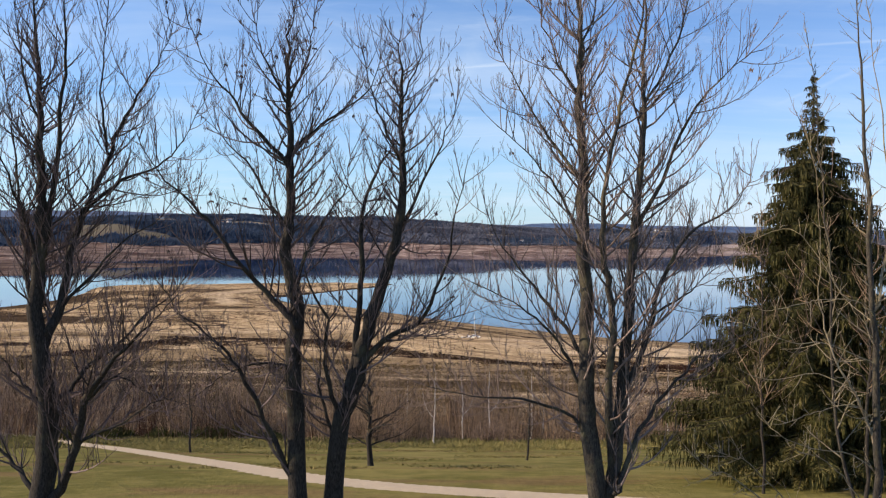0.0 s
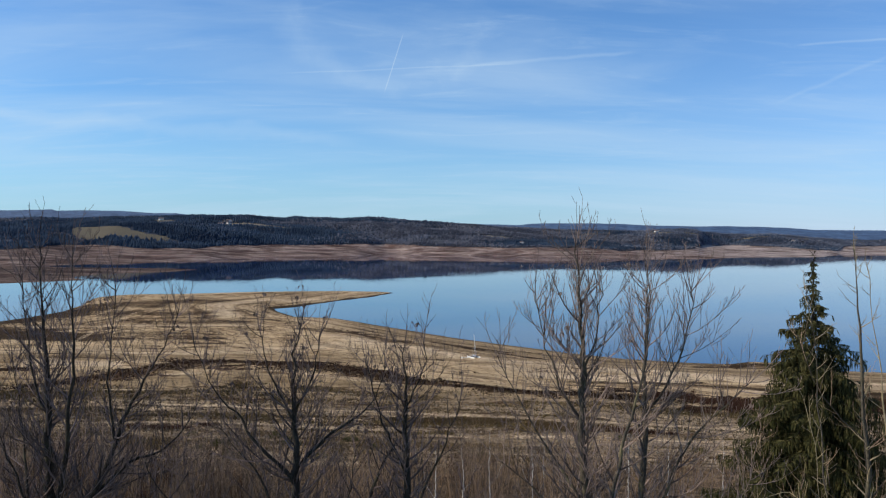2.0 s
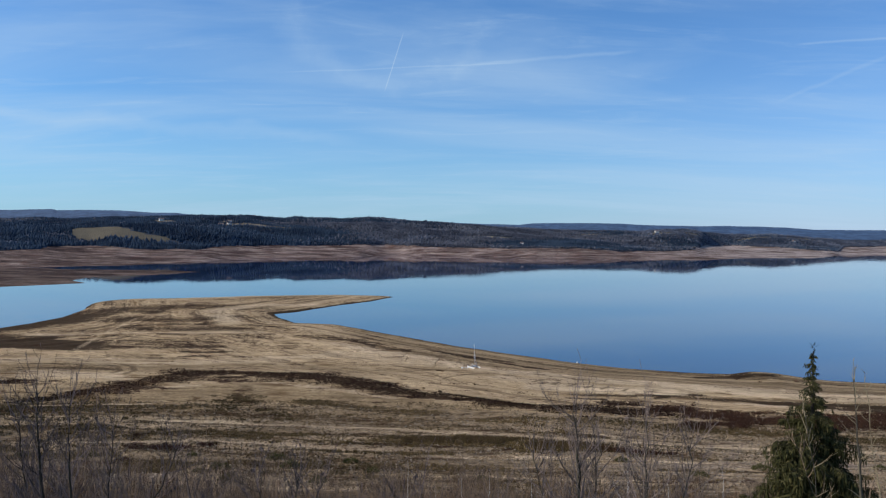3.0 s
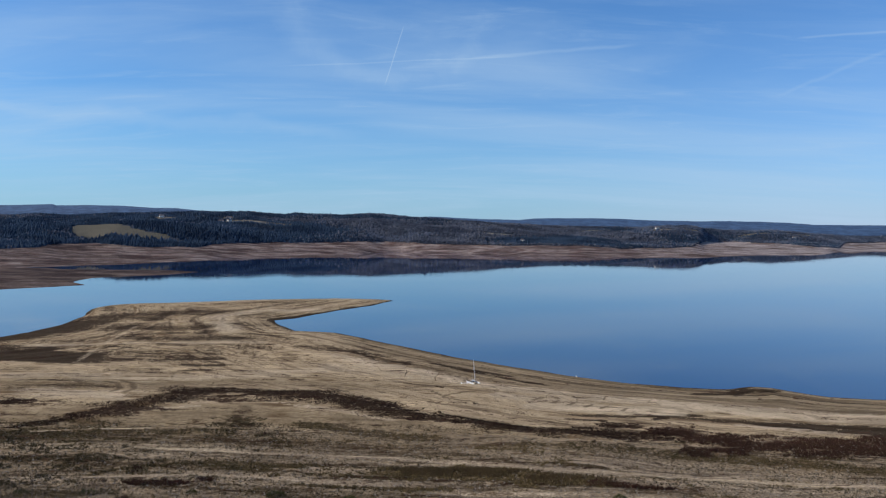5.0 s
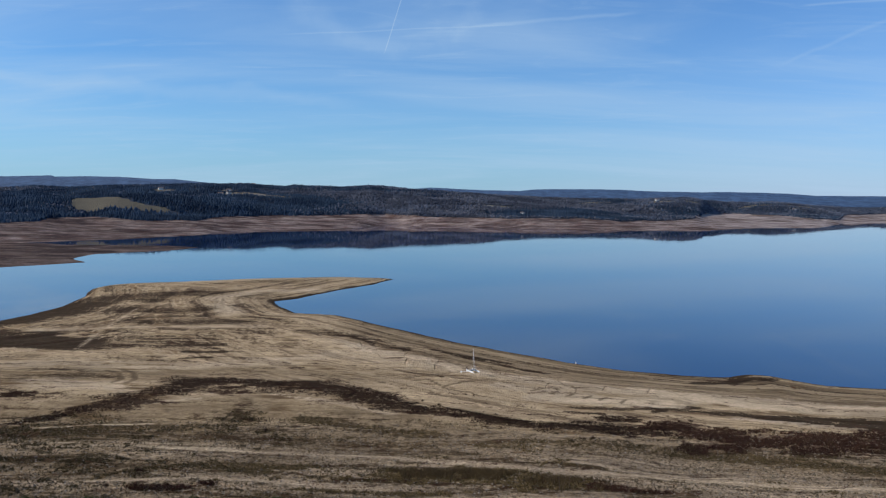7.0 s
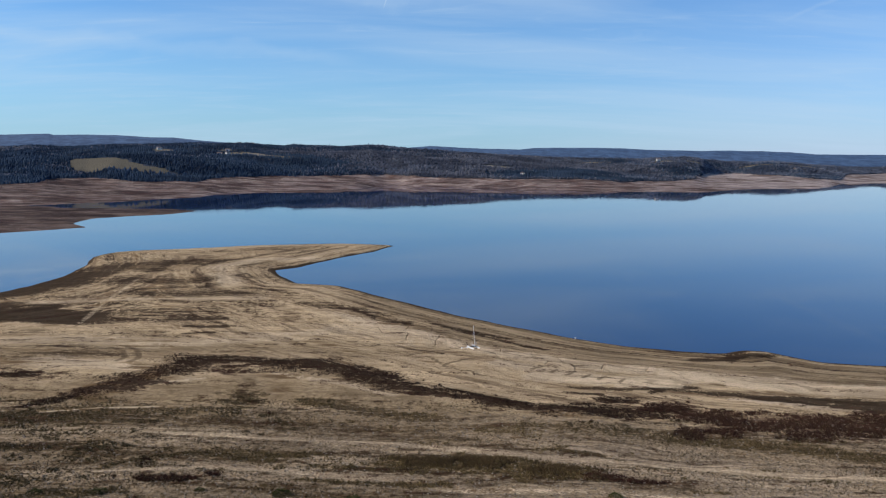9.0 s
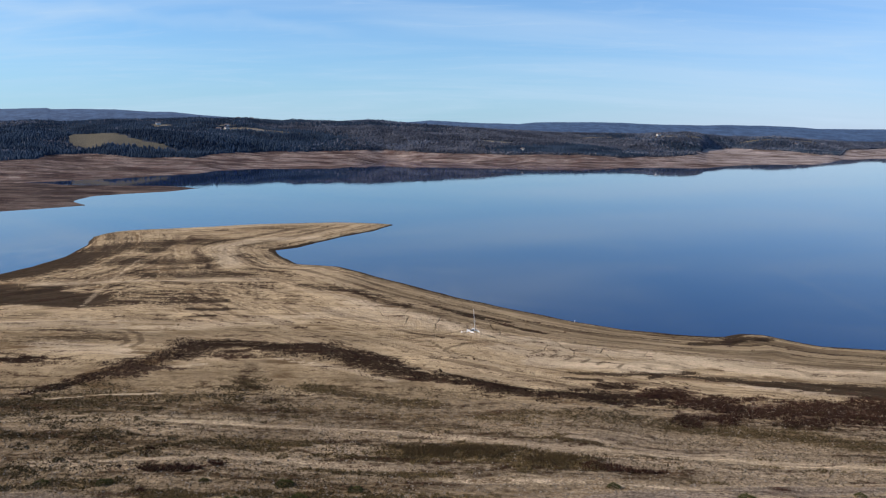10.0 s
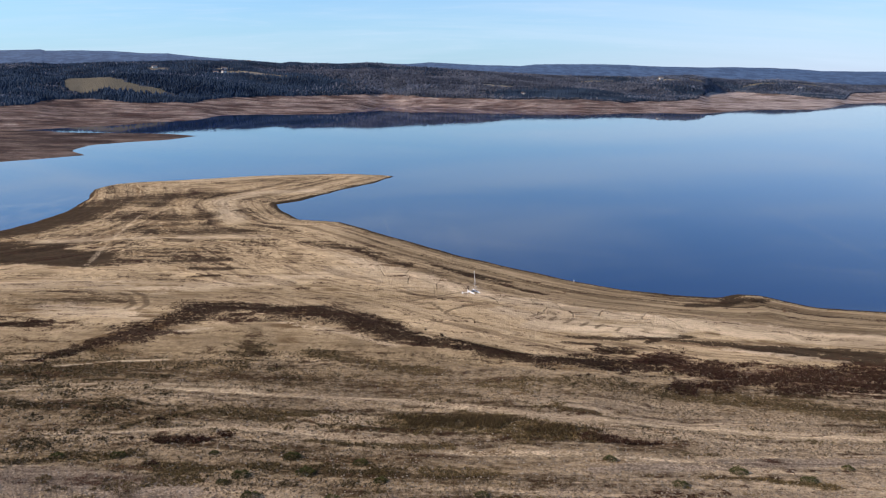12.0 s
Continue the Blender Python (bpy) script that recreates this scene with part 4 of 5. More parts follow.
def far_woods():
    rng = np.random.default_rng(7)
    n = 90000
    m = rng.uniform(-0.66, 0.66, n)
    line = np.interp(m, column(TREELINE, 0), column(TREELINE, 1))
    y = line + np.maximum(2620 - line, 180) * rng.uniform(0, 1, n) ** 1.35
    x = m * y
    z = land(x, y)
    cover = layers_at(x, y, z)
    keep = (cover["wood"] > rng.uniform(0.2, 0.9, n)) & (cover["field"] < 0.4) & (cover["glade"] < rng.uniform(0.3, 0.8, n))
    x, y, z, m, line = x[keep], y[keep], z[keep], m[keep], line[keep]
    dice = rng.uniform(-1, 1, len(x))
    up = np.clip((y - line) / 600, 0, 1)
    # conifers below and to one side, bare birch and oak on the open shore and the upper slopes
    stand = wander(x * 0.55, y, 170, 61, 4) + 0.22 * dice
    leafless = stand + 0.34 * smooth(-0.14, -0.02, m) * smooth(0.25, 0.7, up) + 0.30 * (up < 0.03) * smooth(-0.1, 0.0, m) - 0.16 - 0.22 * smooth(-0.24, -0.34, m) > 0
    # stands that get the paler colour, with more haze painted in
    misty = wander(x * 0.6, y, 150, 65, 3) + 0.25 * dice[::-1] + 0.75 * smooth(0.10, 0.30, m) * smooth(1900, 2200, y) - 0.42 > 0
    leafless &= ~misty
    dark = ~leafless & ~misty
    height = rng.uniform(4.0, 6.6, len(x)) * (1 + 0.35 * wander(x, y, 120, 63, 3)) * np.where(rng.uniform(0, 1, len(x)) < 0.08, 1.3, 1.0)
    place = np.stack([x, y, z - 0.4], 1)
    scatter("far_conifer_wood", [conifer_shape(rng) for _ in range(7)], place[dark], np.stack([height * rng.uniform(0.40, 0.60, len(x)), height], 1)[dark], MAT["conifers"], "conifer forest on the far hills, tinted haze-blue", "forest")
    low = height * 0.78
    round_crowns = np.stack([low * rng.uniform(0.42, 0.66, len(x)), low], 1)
    scatter("far_pale_wood", [bare_shape(rng) for _ in range(3)] + [crown_shape(rng) for _ in range(3)], place[misty], round_crowns[misty], MAT["pale_wood"], "mixed woodland on the far hills, painted pale blue for haze", "forest")
    scatter("far_bare_wood", [bare_shape(rng) for _ in range(4)] + [crown_shape(rng) for _ in range(3)], place[leafless], round_crowns[leafless], MAT["bare"], "leafless woodland on the far hills, tinted haze-blue", "forest")


def near_growth():
    rng = np.random.default_rng(11)
    n = 220000
    y = 93 + 160 * rng.uniform(0, 1, n) ** 1.35
    x = rng.uniform(-0.72, 0.72, n) * y
    z = land(x, y)
    cover = layers_at(x, y, z)
    dice = rng.uniform(0, 1, n)
    ragged = 0.8 * wander(x * 0.7, y, 3.0, 71, 4)
    free = (cover["pale"] < 0.5) & (cover["wet"] < 0.6) & (z > 0.6)
    place = np.stack([x, y, z], 1)

    def grow(name, share, chance, shapes, low, high, wide, mat, label):
        pick = free & (share + ragged + 0.3 * wander(x * 0.4, y, 5, 73, 2) > 0.55) & (dice < chance)
        h = rng.uniform(low, high, pick.sum())
        scatter(name, shapes, place[pick], np.stack([h * wide, h], 1), mat, label, "heath" if name != "dry_grass" else "grass")
    grow("heather", cover["heath"], 0.8, [tuft_shape(rng, 15, 1.1) for _ in range(6)], 0.15, 0.36, 1.0, MAT["heath"], "dark brown heather clumps on the lake bed")
    grow("russet_herbs", cover["red"], 0.8, [tuft_shape(rng, 13, 0.8) for _ in range(5)], 0.3, 0.7, 0.9, MAT["russet"], "red-brown withered herbs on the lake bed")
    grow("dry_grass", cover["olive"], 0.7, [tuft_shape(rng, 12, 0.7) for _ in range(5)], 0.12, 0.46, 1.0, MAT["reed"], "tufts of dry yellow-brown grass")
    sy = 94 + 78 * rng.uniform(0, 1, 70000)
    sx = rng.uniform(-0.70, 0.70, 70000) * sy
    thick = wander(sx * 0.35, sy, 7, 37, 4) + 0.5 * wander(sx, sy, 2.5, 79, 2) + 0.30 * smooth(-10, 45, -sx)
    sparse = layers_at(sx, sy, land(sx, sy))
    keep = (thick + rng.uniform(-0.35, 0.35, len(sx)) > 0.10) & (sparse["pale"] < 0.35) & (sparse["gravel"] < 0.6)
    sx, sy = sx[keep], sy[keep]
    h = rng.uniform(0.12, 0.38, len(sx))
    scatter("dry_stalks", [tuft_shape(rng, 8, 0.5) for _ in range(5)], np.column_stack([sx, sy, land(sx, sy)]), np.stack([h * 0.8, h], 1), MAT["stalk"], "sparse brown withered stalks on stony ground", "grass")
    line = OLIVE_STROKES[0][3] + OLIVE_STROKES[1][3][1:]
    a = rng.uniform(0, 1, 3600) ** 1.15
    k = np.minimum((a * 5).astype(int), 4)
    ends = np.array(line, float)
    spot = ends[k] + (ends[k + 1] - ends[k]) * (a * 5 - k)[:, None] + rng.normal(0, 1, (3600, 2)) * np.array([2.4, 1.7])
    spot = spot[wander(spot[:, 0], spot[:, 1], 4, 77, 3) > -0.12]
    h = rng.uniform(0.2, 0.85, len(spot)) * (1 + 0.5 * wander(spot[:, 0], spot[:, 1], 3, 78, 2))
    scatter("reeds", [tuft_shape(rng, 10, 0.35) for _ in range(5)], np.column_stack([spot, land(spot[:, 0], spot[:, 1])]), np.stack([h * 0.5, h], 1), MAT["straw"], "upright red-brown withered reed stems", "reeds")
    gy = 30 + 36 * rng.uniform(0, 1, 60000) ** 0.8
    gx = rng.uniform(-0.62, 0.6, 60000) * (gy + 4)
    rough = smooth(0.05, 0.45, wander(gx, gy * 1.6, 6, 75, 3) + smooth(47, 62, gy) * 0.8 - 0.15) > rng.uniform(0, 1, 60000)
    rough &= nearest(gx, gy, LAWN_PATH)[0] > 1.1
    gx, gy = gx[rough], gy[rough]
    h = rng.uniform(0.04, 0.13, len(gx)) * (1 + 2.2 * smooth(54, 64, gy))
    scatter("lawn_grass", [tuft_shape(rng, 9, 0.9) for _ in range(5)], np.column_stack([gx, gy, land(gx, gy)]), np.stack([h * 1.4, h], 1), MAT["lawn"], "rough tufts of yellow winter grass on the lawn", "grass")
    pick = free & (cover["stony"] > 0.3) & (dice > 0.90) & (y < 170)
    h = rng.uniform(0.04, 0.15, pick.sum())
    scatter("gravel", [clump_shape(rng) for _ in range(4)], place[pick], np.stack([h * 1.2, h], 1), MAT["stone"], "pale stones strewn over the dry slope", "stones")


ground_sheet()
lake()
last_range()
far_woods()
near_growth()

# ---- trees ----


class Skin:
    """Collects tapered tubes into one mesh."""

    def __init__(self):
        self.verts, self.faces = [], []

    def tube(self, line, radii, sides):
        base, side = len(self.verts), None
        for k, p in enumerate(line):
            ahead = (line[min(k + 1, len(line) - 1)] - line[max(k - 1, 0)]).normalized()
            if side is None:
                side = Vector((1.0, 0.2, 0.0)) if abs(ahead.x) < 0.8 else Vector((0.1, 0.2, 1.0))
            side = (side - ahead * side.dot(ahead)).normalized()
            b = ahead.cross(side)
            for s in range(sides):
                w = 2 * math.pi * s / sides
                self.verts.append(p + (side * math.cos(w) + b * math.sin(w)) * radii[k])
        for k in range(len(line) - 1):
            for s in range(sides):
                q, t = base + k * sides + s, base + k * sides + (s + 1) % sides
                self.faces.append((q, t, t + sides, q + sides))

    def blade(self, root, tip, side):
        base, mid = len(self.verts), root.lerp(tip, 0.45)
        self.verts += [root, mid + side, tip, mid - side]
        self.faces.append((base, base + 1, base + 2, base + 3))

    def mesh(self, name, mat):
        return mesh_of(name, np.array([tuple(v) for v in self.verts]), np.array(self.faces), mat)


def sprout(rng, skin, root, way, length, radius, level, deepest, lift=0.35, gap=0.22, sides=3):
    """One branch that bends upwards, with its side shoots."""
    steps = 5 if level < deepest else 3
    line, p, d = [root], root.copy(), way.normalized()
    for k in range(steps):
        d = (d + Vector((rng.gauss(0, 0.075), rng.gauss(0, 0.075), lift / steps + rng.gauss(0, 0.04)))).normalized()
        p = p + d * (length / steps)
        line.append(p.copy())
    radii = [max(radius * (1 - 0.75 * k / steps), 0.0037) for k in range(steps + 1)]
    skin.tube(line, radii, sides)
    if level >= deepest:
        return
    count = max(2, int(length / gap * rng.uniform(0.8, 1.2)))
    for k in range(count):
        s = 0.22 + 0.78 * (k + rng.random()) / count
        j = min(int(s * steps), steps - 1)
        at = line[j].lerp(line[j + 1], s * steps - j)
        along = (line[j + 1] - line[j]).normalized()
        out = along.cross(Vector((rng.gauss(0, 1), rng.gauss(0, 1), rng.gauss(0, 1)))).normalized()
        sprout(rng, skin, at, along * 0.8 + out * rng.uniform(0.5, 0.9) + Vector((0, 0, 0.45 * lift)), length * rng.uniform(0.24, 0.55) * (1.15 - 0.5 * s), radii[j] * 0.62, level + 1, deepest, lift, gap * 0.78)


def rounded(points, steps=4):
    """A smooth line through points."""
    out = []
    for k in range(len(points) - 1):
        a, b, c, d = points[max(k - 1, 0)], points[k], points[k + 1], points[min(k + 2, len(points) - 1)]
        for s in range(steps):
            t = s / steps
            out.append(0.5 * ((2 * b) + (c - a) * t + (2 * a - 5 * b + 4 * c - d) * t * t + (3 * b - a - 3 * c + d) * t * t * t))
    return out + [points[-1].copy()]


def bare_tree(name, x, y, limbs, seed, label, reach=2.0, gap=0.20, deepest=2, bark="bark", seeds=0, foot=True, bare=0.36, lift=0.75, twigs="twig", taper=0.9):
    """A leafless tree. limbs: thickness at the foot, lean away from the row, then sideways place and height along it."""
    rng = random.Random(seed)
    z0 = ground_at(x, y)
    tree = thing(name, (x, y, z0), label, "tree", "row of bare trees" if name == "bare_tree" else "")
    crown, grown = Skin(), []
    for k, (thick, lean, line) in enumerate(limbs):
        pts, run, last = [], 0.0, None
        root = None
        if k:
            first = Vector((line[0][0] - x, 0, line[0][1] - z0))
            root = min((p for other in grown for p in other if p.z < first.z - 0.05), key=lambda p: (p.x - first.x) ** 2 + (p.z - first.z + 0.25) ** 2, default=None)
        for px, pz in line:
            run += math.hypot(px - last[0], pz - last[1]) if last else 0
            last = (px, pz)
            pts.append(Vector((px - x + rng.gauss(0, 0.03), lean * run + (root.y if root else 0) + rng.gauss(0, 0.07), pz - z0)))
        if root:
            pts.insert(0, root.copy())
        if k == 0 and foot:
            pts[0].z = -0.25
        line = rounded(pts)
        for p in line[2:-1]:
            p += Vector((rng.gauss(0, 0.022), rng.gauss(0, 0.03), 0))
        grown.append(line)
        n = len(line)
        length = sum((line[i + 1] - line[i]).length for i in range(n - 1))
        radii = [max(thick * (1 - i / (n - 1)) ** taper, 0.009) for i in range(n)]
        if k == 0 and foot:
            radii[0] *= 1.5
            radii[1] *= 1.15
        wood = Skin()
        wood.tube(line, radii, 10 if thick > 0.06 else 6)
        piece("limb" if k else "trunk", wood.mesh("limb" if k else "trunk", MAT["pale_bark" if bark == "straw_bark" and thick > 0.04 else bark]), tree)
        count = int(length / (gap * 0.88))
        first = bare if k == 0 else 0.13
        for b in range(count):
            s = first + (1 - first) * (b + rng.random()) / count
            j = min(int(s * (n - 1)), n - 2)
            if radii[j] > 0.115:
                continue
            at, along = line[j].lerp(line[j + 1], s * (n - 1) - j), (line[j + 1] - line[j]).normalized()
            out = along.cross(Vector((rng.gauss(0, 1), rng.gauss(0, 1), rng.gauss(0, 0.6)))).normalized()
            size = reach * rng.uniform(0.45, 1.25) * (1.22 - 0.72 * s)
            sprout(rng, crown, at, along * 0.62 + out * rng.uniform(0.55, 1.15), size, max(min(radii[j] * 0.55, 0.026), 0.011), 1, deepest + 1, lift, gap * 0.95)
        for b in range(6 if reach > 1.5 else 2):
            sprout(rng, crown, line[max(n - 2 - b, 1)], line[-1] - line[-2] + Vector((rng.gauss(0, 0.35), rng.gauss(0, 0.35), 1.2)), reach * rng.uniform(0.35, 0.75), 0.010, deepest, deepest + 1, 0.5, gap * 1.6)
        sprout(rng, crown, line[-1], line[-1] - line[-2], reach * 0.55, 0.010, deepest, deepest + 1, 0.4, gap * 1.1)
    for k in range(seeds):
        p = rng.choice(crown.verts)
        for q in range(5):
            root = p + Vector((rng.gauss(0, 0.02), rng.gauss(0, 0.02), 0))
            crown.blade(root, root + Vector((rng.gauss(0, 0.03), rng.gauss(0, 0.03), -rng.uniform(0.04, 0.10))), Vector((0.013, rng.gauss(0, 0.01), 0)))
    piece("crown", crown.mesh("crown", MAT[twigs]), tree, "fine bare brown twigs")
    return tree


bare_tree("bare_tree", -2.8, 15.9, [
    (0.190, 0.00, [(-2.79, 25.12), (-2.83, 26.47), (-2.87, 27.80), (-2.90, 28.90), (-3.04, 29.89), (-3.02, 30.78), (-3.00, 31.76), (-3.01, 32.86), (-2.96, 33.85), (-2.84, 34.72)]),
    (0.075, -0.15, [(-2.89, 28.52), (-3.34, 29.01), (-3.79, 29.67), (-4.34, 30.44), (-4.78, 30.87), (-5.33, 31.42), (-5.72, 32.13)]),
    (0.050, 0.25, [(-3.04, 30.34), (-3.46, 30.99), (-3.90, 31.65), (-4.29, 32.08), (-4.68, 32.46)]),
    (0.055, -0.10, [(-3.01, 31.65), (-3.69, 32.36), (-4.13, 32.85), (-4.46, 33.40), (-4.85, 34.43)]),
    (0.050, 0.15, [(-2.99, 31.82), (-2.48, 32.43), (-1.93, 32.76), (-1.49, 33.20), (-1.26, 33.86)]),
    (0.075, -0.30, [(-2.88, 25.34), (-3.22, 26.25), (-3.50, 27.13), (-3.78, 27.79), (-4.22, 28.34), (-4.77, 28.89), (-5.05, 29.38)]),
    ] + [
    (0.050, 0.30, [(-2.88, 28.85), (-2.66, 29.90), (-2.36, 30.56), (-2.01, 31.22), (-1.93, 31.99)]),
    (0.040, -0.25, [(-2.87, 27.69), (-3.45, 27.79), (-4.00, 27.68), (-4.44, 27.34)]),
    (0.035, 0.10, [(-3.00, 32.75), (-3.36, 33.52), (-3.64, 34.06), (-3.75, 34.61)]),
    (0.035, -0.10, [(-2.99, 33.19), (-2.65, 33.85), (-2.49, 34.51)]),
    ], 3, "leafless tree with one slender dark trunk and ascending limbs", 1.5, seeds=110)
bare_tree("bare_tree", -2.1, 16.3, [
    (0.200, 0.00, [(-2.16, 24.99), (-2.05, 26.38), (-1.70, 27.46), (-1.45, 28.65), (-1.08, 29.84), (-0.82, 31.03), (-0.83, 32.16), (-0.83, 33.28), (-0.91, 34.18)]),
    (0.065, -0.25, [(-2.06, 26.55), (-2.26, 27.74), (-2.29, 28.65), (-2.52, 29.44), (-2.58, 30.12)]),
    (0.085, 0.15, [(-1.86, 27.18), (-1.67, 28.65), (-1.62, 29.78), (-1.66, 30.69), (-1.43, 31.59), (-1.07, 32.16), (-1.02, 33.05)]),
    (0.075, -0.12, [(-1.55, 27.75), (-1.05, 28.32), (-0.48, 28.55), (0.02, 29.46), (0.18, 30.48), (0.42, 31.38)]),
    (0.055, 0.20, [(-0.95, 30.24), (-0.50, 31.15), (-0.06, 32.16), (0.25, 33.06)]),
    (0.050, 0.30, [(-2.10, 26.27), (-2.40, 27.06), (-2.52, 27.85), (-2.66, 28.65)]),
    (0.030, -0.20, [(-0.54, 28.53), (-0.03, 28.60), (0.44, 28.78)]),
    ] + [
    (0.040, -0.10, [(-0.82, 31.59), (-1.19, 32.49), (-1.48, 33.28), (-1.65, 33.95)]),
    (0.030, 0.10, [(-0.83, 32.94), (-0.52, 33.73), (-0.47, 34.40)]),
    ], 5, "leafless tree with a short trunk forking into several stems", 1.45, seeds=60)
bare_tree("bare_tree", 3.1, 15.4, [
    (0.195, 0.00, [(3.12, 25.32), (2.82, 26.42), (2.76, 27.49), (2.71, 28.77), (2.62, 30.27), (2.61, 31.55), (2.60, 32.82), (2.56, 34.09), (2.49, 35.36), (2.43, 36.31)]),
    (0.155, 0.08, [(3.23, 25.47), (3.41, 26.85), (3.55, 28.35), (3.65, 29.74), (3.79, 31.02), (3.86, 32.19), (3.92, 33.47), (3.96, 34.74), (3.98, 35.85)]),
    (0.090, -0.12, [(3.21, 25.67), (3.10, 27.28), (3.17, 28.78), (3.01, 29.74), (2.86, 30.48), (2.93, 31.55), (3.18, 32.61), (3.38, 33.78), (3.45, 34.73), (3.47, 35.58)]),
    (0.075, 0.20, [(3.35, 26.80), (3.92, 28.36), (4.44, 29.64), (4.91, 30.39), (5.81, 30.83), (6.34, 31.58)]),
    (0.060, -0.15, [(3.76, 30.49), (4.21, 31.35), (4.62, 32.52), (5.04, 33.16), (5.72, 33.75)]),
    ] + [
    (0.060, 0.25, [(2.72, 27.92), (2.32, 28.56), (1.78, 29.30), (1.24, 30.05), (0.86, 30.74)]),
    (0.050, -0.20, [(2.62, 30.06), (2.19, 31.01), (1.65, 31.65), (1.01, 32.28)]),
    (0.050, 0.15, [(2.61, 31.23), (2.07, 32.18), (1.42, 33.13), (0.97, 34.08)]),
    (0.050, -0.20, [(2.79, 26.52), (2.34, 26.95), (1.48, 27.27), (0.51, 27.37), (-0.29, 27.55)]),
    (0.070, 0.20, [(3.34, 25.54), (3.73, 26.32), (4.36, 27.29), (5.00, 27.94), (5.44, 28.28)]),
    (0.050, -0.25, [(2.73, 27.28), (2.32, 28.13), (1.89, 28.66), (1.25, 29.08), (0.55, 29.45)]),
    (0.050, 0.25, [(3.52, 27.92), (4.13, 28.79), (4.88, 29.22), (5.46, 29.70)]),
    (0.040, 0.10, [(2.60, 32.61), (2.16, 33.56), (1.84, 34.51), (1.67, 35.35)]),
    ] + [
    (0.040, -0.10, [(3.89, 32.83), (4.39, 33.79), (4.65, 34.74), (4.74, 35.48)]),
    (0.035, 0.10, [(2.57, 33.78), (2.84, 34.62), (2.94, 35.47)]),
    ], 7, "tall leafless tree with several upright lichen-stained stems", 1.6, bark="pale_bark", seeds=30, twigs="pale_twig")
bare_tree("bare_tree", -8.5, 17, [
    (0.250, 0.00, [(-8.43, 24.72), (-8.31, 25.93), (-8.31, 26.88), (-8.43, 28.06), (-8.41, 29.24), (-8.37, 30.18), (-8.34, 31.12), (-8.38, 32.42), (-8.43, 33.70), (-8.45, 34.99), (-8.50, 36.15)]),
    (0.120, 0.12, [(-8.31, 28.06), (-7.99, 28.83), (-7.82, 30.07), (-7.46, 31.01), (-7.17, 32.07), (-6.70, 33.01), (-6.18, 33.95), (-5.85, 34.78)]),
    (0.085, -0.12, [(-8.33, 29.83), (-8.05, 31.13), (-7.82, 32.42), (-7.64, 33.83), (-7.56, 35.11), (-7.53, 36.05)]),
    (0.060, 0.25, [(-7.58, 30.78), (-6.88, 31.43), (-6.17, 31.73), (-5.70, 32.32), (-5.35, 33.38)]),
    (0.090, 0.15, [(-8.43, 28.30), (-8.74, 29.24), (-8.99, 30.18), (-9.14, 31.24), (-9.40, 32.52), (-9.58, 33.69)]),
    ] + [
    (0.060, -0.20, [(-8.41, 29.48), (-8.62, 30.42), (-8.78, 31.24), (-8.99, 32.06), (-9.17, 33.00)]),
    (0.120, -0.20, [(-8.05, 24.89), (-7.67, 25.82), (-7.28, 26.83), (-6.81, 27.54), (-6.28, 28.08), (-5.75, 28.55), (-5.20, 29.09)]),
    (0.070, 0.20, [(-8.29, 26.64), (-7.91, 26.94), (-7.46, 27.48), (-6.99, 27.83), (-6.40, 28.55), (-5.70, 29.14), (-5.23, 30.09)]),
    (0.050, 0.30, [(-7.28, 26.83), (-6.81, 27.30), (-6.28, 27.01), (-5.69, 26.66)]),
    (0.050, -0.30, [(-7.64, 25.82), (-7.05, 26.18), (-6.51, 26.42), (-5.81, 26.90), (-5.34, 27.02)]),
    (0.090, 0.25, [(-8.50, 24.84), (-9.09, 25.33), (-9.59, 25.80), (-10.18, 26.39)]),
    (0.060, -0.20, [(-8.33, 26.64), (-8.58, 26.99), (-8.99, 27.58), (-9.41, 28.17)]),
    ] + [
    (0.050, 0.15, [(-8.11, 28.54), (-7.46, 29.37), (-6.88, 30.08), (-6.17, 30.49), (-5.58, 31.26)]),
    (0.040, -0.10, [(-7.18, 32.05), (-7.29, 33.24), (-7.12, 34.41), (-7.00, 35.35)]),
    (0.040, 0.10, [(-8.38, 32.36), (-8.76, 33.58), (-8.99, 34.63), (-9.05, 35.57)]),
    ], 9, "broad leafless tree with a thick dark trunk and low limbs", 1.7, taper=1.05)
